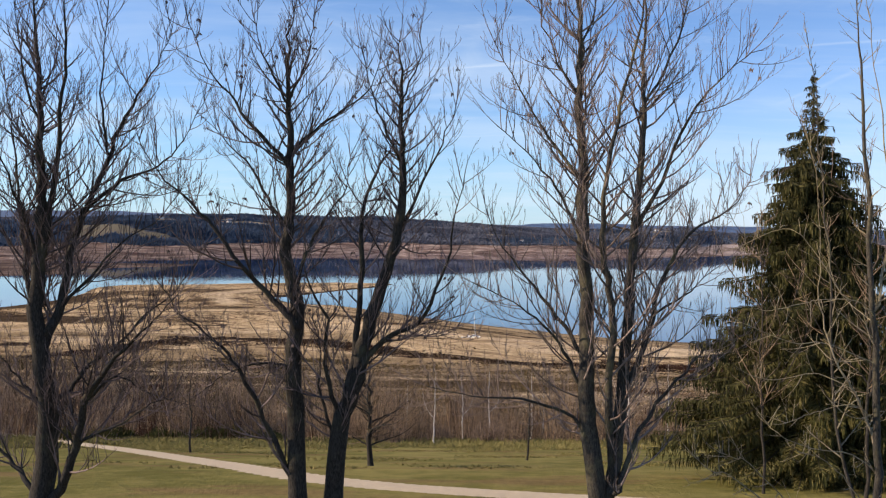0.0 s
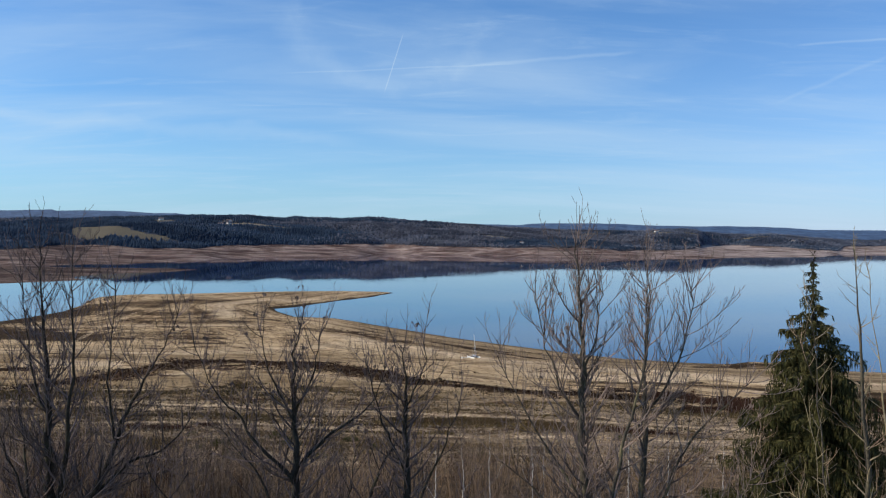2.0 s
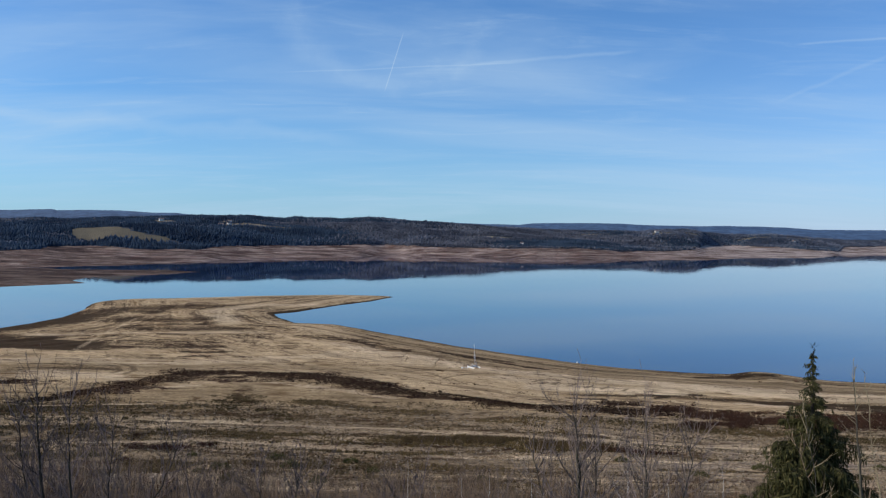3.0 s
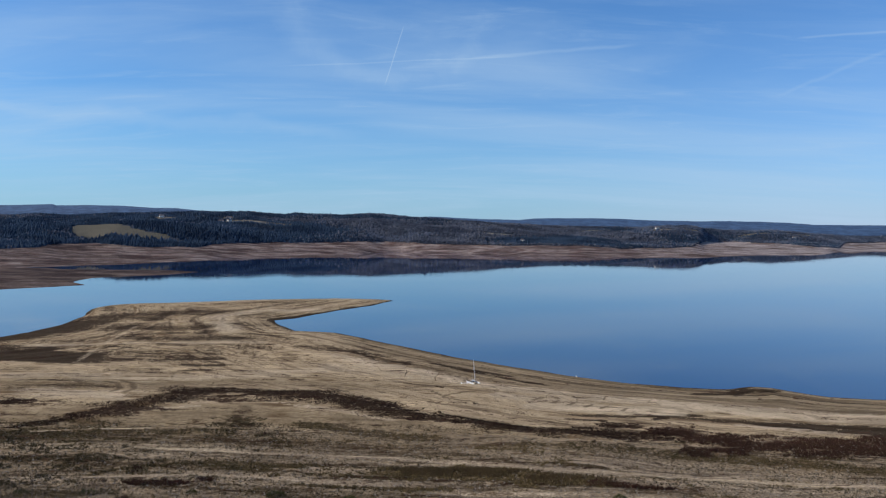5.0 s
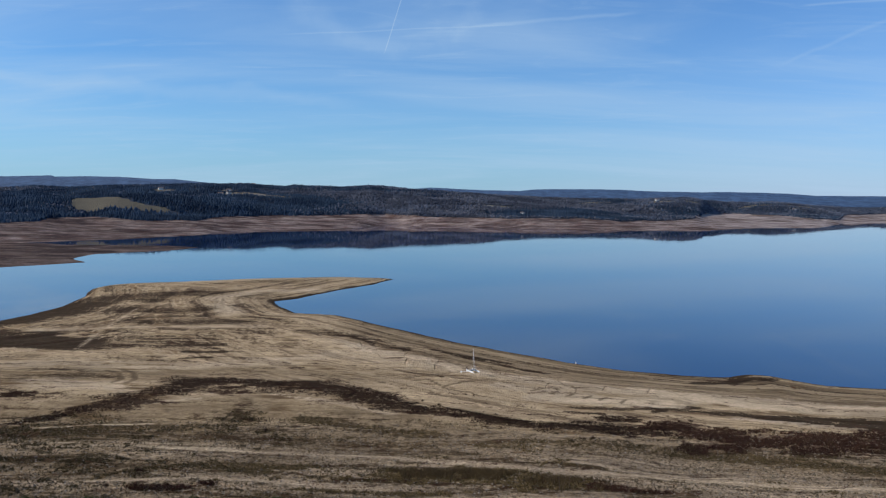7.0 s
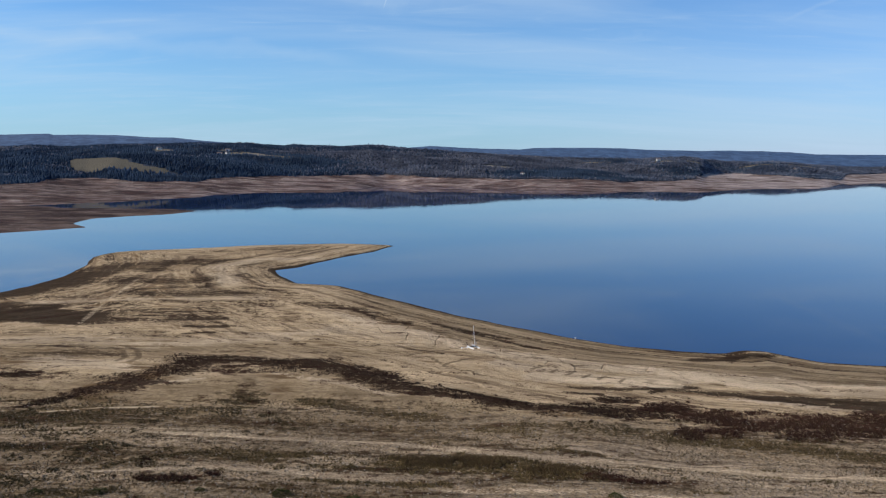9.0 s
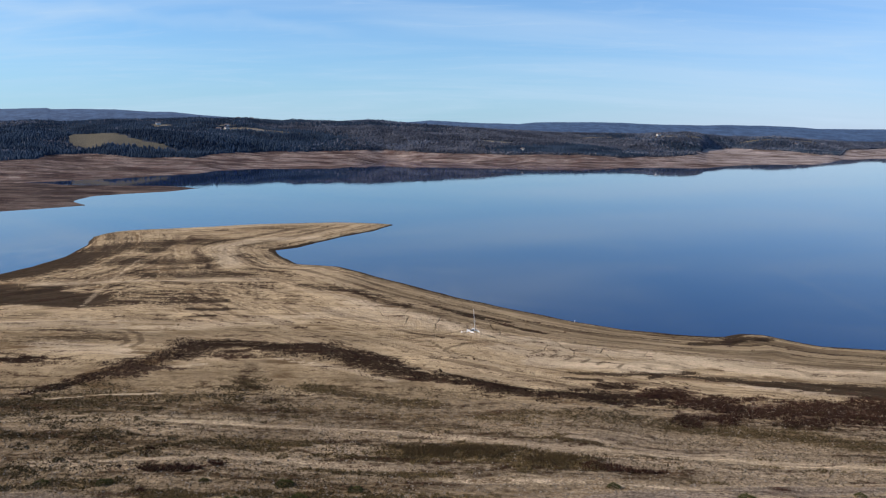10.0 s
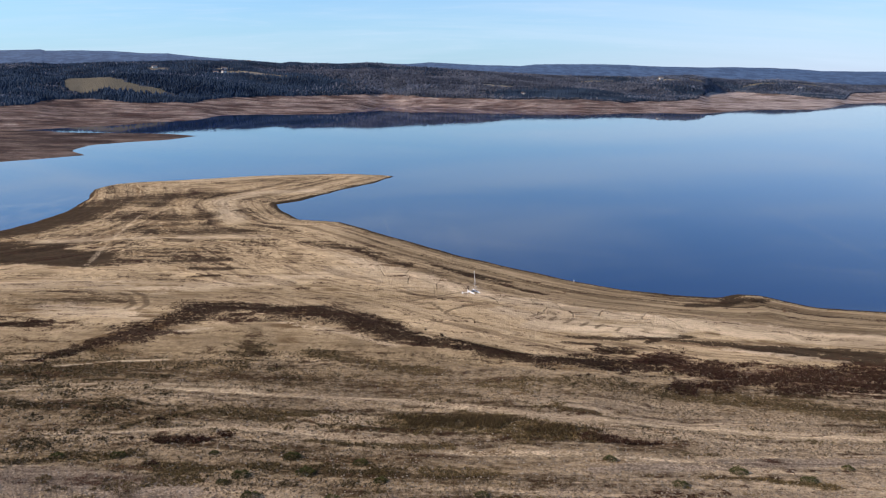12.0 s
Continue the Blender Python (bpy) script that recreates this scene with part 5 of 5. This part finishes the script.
bare_tree("bare_tree", 10.26, 19.0, [
    (.10, .0, [(10.26, 22.65), (10.13, 25.31), (10.14, 27.95), (9.95, 30.32), (9.75, 32.82), (9.59, 34.78), (9.48, 36.2)]),
    (.048, .05, [(9.92, 23.45), (9.39, 25.30), (9.23, 27.42), (9.12, 29.53), (8.95, 31.89), (8.81, 33.86), (8.71, 35.2)]),
    (.038, -.1, [(10.02, 25.84), (9.54, 26.63), (9.07, 27.42), (8.82, 28.21), (8.59, 29.52), (8.46, 30.84), (8.07, 32.54)]),
    (.04, .1, [(10.23, 29.01), (10.52, 31.25), (10.35, 33.87), (10.19, 35.8)]),
    ] + [
    (.019, -.25, [(10.04, 28.48), (9.44, 28.87), (8.65, 28.87), (8.13, 28.78), (7.34, 28.66)]),
    (.019, -.2, [(9.99, 27.42), (8.80, 27.88), (8.11, 27.88), (7.41, 28.09), (6.81, 28.38)]),
    (.019, -.3, [(10.08, 26.03), (9.48, 26.47), (8.69, 26.33), (8.16, 26.25), (7.66, 26.16)]),
    (.019, -.3, [(10.38, 26.24), (9.75, 26.12), (9.22, 26.25), (8.88, 26.56)]),
    (.022, -.2, [(10.30, 24.75), (9.50, 25.30), (8.44, 25.49), (7.64, 25.84), (7.30, 26.15)]),
    ] + [
    (.019, -.2, [(9.91, 23.98), (9.24, 24.80), (8.57, 25.29), (8.17, 25.42)]),
    (.019, -.3, [(9.53, 23.18), (8.19, 23.96), (6.85, 25.28), (6.46, 25.44), (6.06, 25.61)]),
    (.019, -.3, [(9.53, 22.91), (7.53, 24.22), (6.33, 25.08), (5.80, 25.21), (5.40, 25.64)]),
    (.019, .1, [(9.47, 26.76), (8.68, 27.15), (7.76, 26.98), (7.23, 27.07)]),
    (.019, .1, [(9.15, 29.00), (8.37, 30.18), (7.84, 30.50), (6.79, 30.04)])], 11, "leafless tree with pale arching branches before the spruce", 0.9, bark="straw_bark", gap=0.52, deepest=1, bare=0.3, lift=0.3, twigs="straw_bark")


def spruce(x, y, height, spread, seed):
    rng = random.Random(seed)
    z0 = ground_at(x, y)
    tree = thing("spruce_tree", (x, y, z0), "tall dark green spruce with drooping boughs and a bare spire", "tree")
    wood, needles = Skin(), Skin()
    wood.tube([Vector((0, 0, height * k / 12 - 0.2)) for k in range(13)], [0.22 * (1 - k / 12.3) + 0.01 for k in range(13)], 8)
    z = 1.1
    while z < height - 0.25:
        share = 1 - z / height
        reach = spread * share ** 0.95 * (0.6 + 0.4 * min(1, share * 4))
        count = 8 if share < 0.18 else 14
        for k in range(count):
            a = rng.uniform(0, 6.283)
            size = reach * rng.choice((rng.uniform(0.35, 0.8), rng.uniform(0.75, 1.12)))
            rise = z + rng.uniform(-0.3, 0.3) * min(1, 0.35 + share * 2)
            out = Vector((math.cos(a), math.sin(a), 0))
            line, steps = [], 6
            for s in range(steps + 1):
                q = s / steps
                line.append(out * (size * q) + Vector((0, 0, rise + 0.22 * size * q - 0.62 * size * q ** 1.6 + 0.26 * size * q ** 3)))
            wood.tube(line, [max(0.032 * share * (1 - 0.8 * s / steps), 0.006) for s in range(steps + 1)], 3)
            side = Vector((-out.y, out.x, 0))
            sprays = int(9 + size * 20) if share > 0.14 else int(4 + size * 16)
            for j in range(sprays):
                q = rng.uniform(0.18, 1.0)
                i = min(int(q * steps), steps - 1)
                root = line[i].lerp(line[i + 1], q * steps - i)
                for hand in (-1, 1):
                    long = (0.05 + 0.11 * min(1, size) + 0.18 * size * (1 - q)) * rng.uniform(0.7, 1.4)
                    way = (side * hand * rng.uniform(0.5, 1.0) + out * rng.uniform(0.3, 0.9) + Vector((0, 0, -rng.uniform(0.1, 0.75)))).normalized()
                    tip = root + way * long
                    wide = Vector((rng.gauss(0, 1), rng.gauss(0, 1), rng.gauss(0, 0.5))).normalized() * 0.021
                    needles.blade(root, tip, wide)
                    hang = root.lerp(tip, 0.6)
                    needles.blade(hang, hang + Vector((rng.gauss(0, 0.06), rng.gauss(0, 0.06), -rng.uniform(0.10, 0.46) * min(1.0, 0.2 + size * 0.5))), Vector((rng.gauss(0, 1), rng.gauss(0, 1), 0)).normalized() * 0.020)
        z += 0.19 + 0.10 * (share < 0.25)
    for k in range(40):
        root = Vector((0, 0, height - rng.uniform(0.0, 0.9)))
        needles.blade(root, root + Vector((rng.gauss(0, 0.09), rng.gauss(0, 0.09), rng.uniform(0.03, 0.16))), Vector((0.014, 0, 0)))
    piece("trunk", wood.mesh("trunk", MAT["bark"]), tree)
    piece("crown", needles.mesh("crown", MAT["needles"]), tree, "olive green needle sprays")


spruce(12.2, 27.0, 35.95 - ground_at(12.2, 27), 5.6, 13)


def slim_tree(name, x, y, height, seed, label, bark, reach=0.9, lean=0.03, thick=0.012, forks=3):
    z0 = ground_at(x, y)
    rng = random.Random(seed)
    stem, drift = [], 0.0
    for k in range(7):
        drift += rng.gauss(0, lean * height * 0.3)
        stem.append((x + drift * k / 6, z0 + height * k / 6))
    limbs = [(thick * height, 0.0, stem)]
    for k in range(forks):
        j = 2 + k % 4
        side = rng.choice((-1, 1))
        px, pz = stem[j]
        limbs.append((thick * 0.5 * height, rng.uniform(-0.4, 0.4), [(px, pz), (px + side * 0.10 * height, pz + 0.12 * height), (px + side * 0.16 * height, pz + 0.30 * height)]))
    return bare_tree(name, x, y, limbs, seed, label, reach, 0.30, 1, bark, bare=0.35, lift=0.6, twigs="dry" if bark == "bark" else "twig")


for x, y, h, seed in ((9.1, 23.0, 8.0, 46), (11.3, 21.5, 9.2, 47)):
    slim_tree("slender_tree", x, y, h, seed, "slender leafless tree with fine upright twigs beside the spruce", "bark", reach=1.2, lean=0.02, thick=0.006, forks=5)
slim_tree("sapling", -14.4, 46.5, 5.6, 21, "young bare tree standing on the lawn", "bark")
slim_tree("sapling", 4.1, 38.5, 4.6, 25, "young bare tree with a thin straight stem", "bark", reach=1.3, lean=0.012, forks=2)


def spreading_tree(x, y, seed):
    z0 = ground_at(x, y)
    rng = random.Random(seed)
    limbs = [(0.13, 0.0, [(x, z0), (x - 0.04, z0 + 0.9), (x + 0.03, z0 + 1.9), (x - 0.05, z0 + 3.0), (x + 0.05, z0 + 4.3)])]
    for k in range(13):
        h, side = 0.7 + 0.2 * k + rng.uniform(-0.15, 0.15), rng.choice((-1, 1))
        r, up = rng.uniform(0.7, 1.45), rng.uniform(0.6, 1.7)
        limbs.append((0.05, rng.uniform(-0.9, 0.9), [(x, z0 + h), (x + side * 0.5 * r, z0 + h + 0.35 * up), (x + side * 0.95 * r, z0 + h + 0.62 * up + rng.uniform(-0.15, 0.15)), (x + side * rng.uniform(1.1, 1.7) * r, z0 + h + 1.3 * up)]))
    bare_tree("sapling", x, y, limbs, seed, "small bare spreading tree with a stout stem on the lawn", 1.1, 0.3, 1, lift=0.6, twigs="dry")


spreading_tree(-2.9, 32.9, 23)
for x, y, h, seed in ((-0.55, 61.5, 6.0, 31), (1.7, 65.5, 6.2, 33), (4.0, 68.0, 6.6, 35), (7.6, 69.0, 6.0, 36), (17, 74, 8.0, 37), (19.5, 70, 6.5, 39), (-3.5, 82, 5.5, 40), (10, 80, 6.0, 41), (27, 78, 6.0, 43)):
    slim_tree("young_birch", x, y, h, seed, "slender white-stemmed young birch without leaves", "birch", reach=0.6, lean=0.012, thick=0.0105, forks=1)


def shrub_mesh(seed, height, stems, mat):
    rng, skin = random.Random(seed), Skin()
    for k in range(stems):
        a, r = rng.uniform(0, 6.283), rng.uniform(0, 0.35) * height
        root = Vector((r * math.cos(a), r * math.sin(a), -0.1))
        way = Vector((math.cos(a) * 0.35 * rng.random(), math.sin(a) * 0.35 * rng.random(), 1))
        sprout(rng, skin, root, way, height * rng.uniform(0.5, 1.05), 0.010 + 0.003 * height, 1, 3, 0.25, 0.18 * height + 0.1)
    return skin, mat


def thicket():
    rng = random.Random(51)
    low = [(shrub_mesh(60 + k, h, n, m), label) for k, (h, n, m, label) in enumerate((
        (2.4, 16, "dry", "leafless brown shrub below the lawn"), (1.6, 20, "dry", "low brown bramble below the lawn"),
        (2.0, 18, "brush", "dense dark bare shrub below the lawn"), (1.3, 22, "russet", "low reddish bare shrub below the lawn")))]
    tall = [(shrub_mesh(80 + k, h, n, m), label) for k, (h, n, m, label) in enumerate((
        (5.8, 9, "brush", "tall thin-stemmed bare willow bush"), (4.8, 11, "dry", "brown bare willow bush with many stems"), (6.6, 7, "brush", "tall grey-brown bare alder bush"), (3.4, 13, "russet", "reddish-stemmed bare dogwood bush"), (3.8, 14, "dry", "tangled brown bare shrub")))]
    spots = []
    for k in range(150):
        y = rng.uniform(63, 98)
        spots.append((rng.uniform(-0.62, 0.60) * y, y, rng.choice(low)))
    for k in range(190):
        y = rng.uniform(64, 92)
        spots.append((rng.uniform(-0.60, -0.22) * y, y, rng.choice(tall)))
    for k in range(60):
        y = rng.uniform(66, 92)
        spots.append((rng.uniform(-0.20, 0.58) * y, y, rng.choice(tall)))
    for k in range(90):
        y = rng.uniform(63, 84)
        spots.append((rng.uniform(-0.16, 0.20) * y, y, tall[1] if k % 3 else low[0]))
    for k in range(70):
        y = rng.uniform(62.5, 68)
        spots.append((rng.uniform(-0.12, 0.28) * y, y, low[2] if k % 2 else low[0]))
    for k in range(130):
        y = rng.uniform(62.5, 92)
        spots.append((rng.uniform(-0.60, 0.58) * y, y, tall[1] if k % 2 else rng.choice(tall)))
    spots += [(-9.0, 93, low[3]), (-8.0, 94, low[3]), (-7.2, 92.5, low[3]), (-3.0, 63.5, tall[1]), (-3.8, 64.5, tall[1]), (-2.2, 64.8, low[3]), (-4.4, 63.2, low[0]), (-9.5, 64, tall[1]), (-10.5, 65, low[3])]
    stand = [float(v) for v in wander(np.array([s[0] for s in spots]), np.array([s[1] for s in spots]) * 0.8, 9, 81, 3)]
    spots = [s for s, v in zip(spots, stand) if (v > -0.20 or s[1] > 90) and not (-1.6 < s[0] < 9 and s[1] < 69 and s[2] not in low)]
    spots.sort(key=lambda s: s[1])
    made, joined = {}, {}
    for k, (x, y, ((skin, mat), label)) in enumerate(spots):
        turn, high = rng.uniform(0, 360), rng.uniform(0.45, 1.15)
        if y > 66 and not any(skin is q[0][0] for q in low):
            high *= 1.5 if x < -0.22 * y else 1.2
        if k < 280:
            if id(skin) not in made:
                made[id(skin)] = skin.mesh("crown", MAT[mat])
            bush = thing("shrub", (x, y, ground_at(x, y)), label, "shrub", "shrub belt", turn)
            bush.scale = (1, 1, high)
            piece("crown", made[id(skin)], bush)
        else:
            verts, faces = joined.setdefault(mat, ([], []))
            base, v, c, s = sum(len(q) for q in verts), np.array([tuple(q) for q in skin.verts]), math.cos(radians(turn)), math.sin(radians(turn))
            verts.append(np.stack([v[:, 0] * c - v[:, 1] * s + x, v[:, 0] * s + v[:, 1] * c + y, v[:, 2] * high + ground_at(x, y)], 1))
            faces.append(np.array(skin.faces) + base)
    for mat, (verts, faces) in joined.items():
        tagged(new("thicket", mesh_of("thicket", np.concatenate(verts), np.concatenate(faces), MAT[mat])), "tangle of leafless brown scrub below the lawn", "scrub", kind="stuff")


thicket()


def evergreen_mesh(seed):
    rng, skin = random.Random(seed), Skin()
    for k in range(1000):
        a, q = rng.uniform(0, 6.283), rng.random() ** 0.5
        h = (1 - q * q) * rng.uniform(0.35, 1.0) * (0.75 + 0.35 * math.sin(3 * a + seed))
        p = Vector((math.cos(a) * q, math.sin(a) * q, 0.75 * h))
        tip = p + Vector((rng.gauss(0, 0.10) + 0.08 * math.cos(a), rng.gauss(0, 0.10) + 0.08 * math.sin(a), rng.uniform(0.05, 0.28)))
        skin.blade(p, tip, Vector((rng.gauss(0, 1), rng.gauss(0, 1), 0)).normalized() * 0.024)
    return skin.mesh("foliage", MAT["green"])


def broom_bushes():
    rng = random.Random(53)
    kinds = [evergreen_mesh(70 + k) for k in range(3)]
    spots = [(-31, 103.5, .8), (-23, 113, 1.2), (-20, 107, 1.3), (-12.5, 111, 1.0), (-29, 106, 1.2), (25, 113, .9), (43, 109, 1.2), (52, 106, 1.1), (-58, 112, 1.0), (-49, 112.5, 1.1), (-35, 114, .7), (-9, 104.5, .9), (33, 104, 1.0), (60, 111, .8), (-26, 99, 1.2), (-15, 98.5, 1.0), (5, 100, .9)]
    spots += [(rng.uniform(-30, -13), rng.uniform(64, 68), rng.uniform(0.9, 1.5)) for k in range(22)]
    for x, y, s in spots:
        bush = thing("broom_bush", (x, y, ground_at(x, y) - 0.05), "small dark green bush on dry gravelly ground", "bush", "green bushes", rng.uniform(0, 360))
        bush.scale = (s * 1.1, s * 1.1, s)
        piece("foliage", rng.choice(kinds), bush)


broom_bushes()

# ---- the beached catamaran ----


def box(bm, size, m):
    made = bmesh.ops.create_cube(bm, size=1.0, matrix=m @ Matrix.Diagonal((*size, 1)))
    bmesh.ops.bevel(bm, geom=[e for e in bm.edges if all(v in made["verts"] for v in e.verts)], offset=min(size) * 0.15, segments=1, affect="EDGES")


def rod(bm, a, b, r):
    a, b = Vector(a), Vector(b)
    m = Matrix.Translation((a + b) / 2) @ (b - a).to_track_quat("Z", "Y").to_matrix().to_4x4()
    bmesh.ops.create_cone(bm, cap_ends=True, segments=8, radius1=r, radius2=r * 0.85, depth=(b - a).length, matrix=m)


def hull(bm, x):
    rings = []
    for k in range(11):
        q = k / 10
        y, w = -2.5 + 5.0 * q, 0.21 * (1 - (2 * q - 0.85) ** 4 * 0.55) * (1 - 0.88 * max(0, q - 0.7) / 0.3)
        low, high = 0.02 + 0.30 * max(0, q - 0.65) ** 2 * 6, 0.46 + 0.16 * q * q
        rings.append([bm.verts.new((x + sx * w * (0.35 if lv == 0 else 1), y, (low, low + 0.16, high)[lv])) for sx, lv in ((0, 0), (1, 1), (1, 2), (-1, 2), (-1, 1))])
    for a, b in zip(rings, rings[1:]):
        for s in range(5):
            bm.faces.new((a[s], a[(s + 1) % 5], b[(s + 1) % 5], b[s]))
    bm.faces.new(rings[0])
    bm.faces.new(rings[-1][::-1])
    bmesh.ops.recalc_face_normals(bm, faces=bm.faces)


def catamaran(x, y, turn):
    boat = thing("catamaran", (x, y, ground_at(x, y) + 0.02), "small white sailing catamaran beached on the sand", "boat", "", turn)
    boat.rotation_euler.y = radians(3)
    boat.scale = (0.85, 0.85, 0.9)
    for side in (-1.1, 1.1):
        bm = bmesh.new()
        hull(bm, side)
        part("hull", bm, MAT["white"], boat)
        bm = bmesh.new()
        box(bm, (0.04, 0.28, 0.75), Matrix.Translation((side, -2.62, 0.35)))
        part("rudder", bm, MAT["white"], boat)
    for y0 in (-0.9, 1.0):
        bm = bmesh.new()
        rod(bm, (-1.2, y0, 0.62), (1.2, y0, 0.62), 0.055)
        part("crossbeam", bm, MAT["alloy"], boat)
    bm = bmesh.new()
    box(bm, (2.0, 1.85, 0.03), Matrix.Translation((0, 0.05, 0.60)))
    part("trampoline", bm, MAT["black"], boat, "black mesh trampoline")
    bm = bmesh.new()
    rod(bm, (0, 1.0, 0.66), (0, 0.7, 7.6), 0.06)
    mast = part("mast", bm, MAT["white"], boat, "tall bare white mast")
    bm = bmesh.new()
    rod(bm, (0, 1.0, 0.95), (0.1, -1.3, 1.0), 0.04)
    part("boom", bm, MAT["alloy"], mast)
    for side in (-1.1, 1.1):
        bm = bmesh.new()
        rod(bm, (side, 0.4, 0.5), (0, 0.75, 5.8), 0.012)
        part("shroud", bm, MAT["alloy"], boat)
    bm = bmesh.new()
    rod(bm, (0, 2.3, 0.6), (0, 0.76, 5.8), 0.012)
    part("forestay", bm, MAT["alloy"], boat)


catamaran(9.0, 231.0, 205)


def beach_cart(x, y):
    cart = thing("launching_trolley", (x, y, ground_at(x, y)), "pale two-wheeled launching trolley on the sand", "trolley", "", 30)
    bm = bmesh.new()
    rod(bm, (-0.9, 0, 0.28), (0.9, 0, 0.28), 0.04)
    rod(bm, (0, 0, 0.3), (0, -1.6, 0.12), 0.03)
    part("frame", bm, MAT["alloy"], cart)
    for side in (-0.95, 0.95):
        bm = bmesh.new()
        bmesh.ops.create_cone(bm, cap_ends=True, segments=16, radius1=0.28, radius2=0.28, depth=0.16, matrix=Matrix.Translation((side, 0, 0.28)) @ pose(0, 0, 0, 0, 90, 0))
        part("wheel", bm, MAT["buoy"], cart)


beach_cart(6.4, 230.5)


def marker_buoy(x, y):
    bm = bmesh.new()
    bmesh.ops.create_uvsphere(bm, u_segments=14, v_segments=8, radius=0.2)
    rod(bm, (0, 0, 0.15), (0, 0, 0.35), 0.05)
    ob = thing("marker_buoy", (x, y, ground_at(x, y) + 0.18), "white round buoy stranded at the waterline", "buoy")
    part("float", bm, MAT["buoy"], ob)


marker_buoy(41.5, 250.5)

# ---- farmhouses on the far slope ----


def farmhouse(x, y, long, deep, tall, turn):
    house = thing("farmhouse", (x, y, ground_at(x, y) - 0.5), "small pale farmhouse with a tiled roof among far woods", "house", "far farmhouses", turn)
    bm = bmesh.new()
    box(bm, (long, deep, tall), Matrix.Translation((0, 0, tall / 2)))
    part("wall", bm, MAT["render"], house)
    bm = bmesh.new()
    ends = [[bm.verts.new((sx * (long / 2 + 0.4), sy, z)) for sy, z in ((-deep / 2 - 0.5, tall - 0.2), (0, tall + deep * 0.36), (deep / 2 + 0.5, tall - 0.2))] for sx in (-1, 1)]
    for k in range(2):
        bm.faces.new((ends[0][k], ends[1][k], ends[1][k + 1], ends[0][k + 1]))
    bm.faces.new((ends[0][2], ends[1][2], ends[1][0], ends[0][0]))
    bm.faces.new(ends[0])
    bm.faces.new(ends[1][::-1])
    part("roof", bm, MAT["tile"], house)
    for k in range(3):
        bm = bmesh.new()
        box(bm, (1.0, 0.12, 1.3), Matrix.Translation((-long / 2 + long * (k + 0.5) / 3, -deep / 2 - 0.02, tall * 0.55)))
        part("window", bm, MAT["glass"], house)


for m, y, turn in ((-.272, 1846, 10), (-.262, 1862, 60), (-.248, 2300, 20), (-.238, 2304, 80), (-.232, 2296, 5), (-.345, 1905, 30), (-.262, 1945, 20), (.097, 1652, 70), (.262, 2165, 15), (.43, 2272, 40)):
    farmhouse(m * y, y, 11, 7, 4.5, turn)
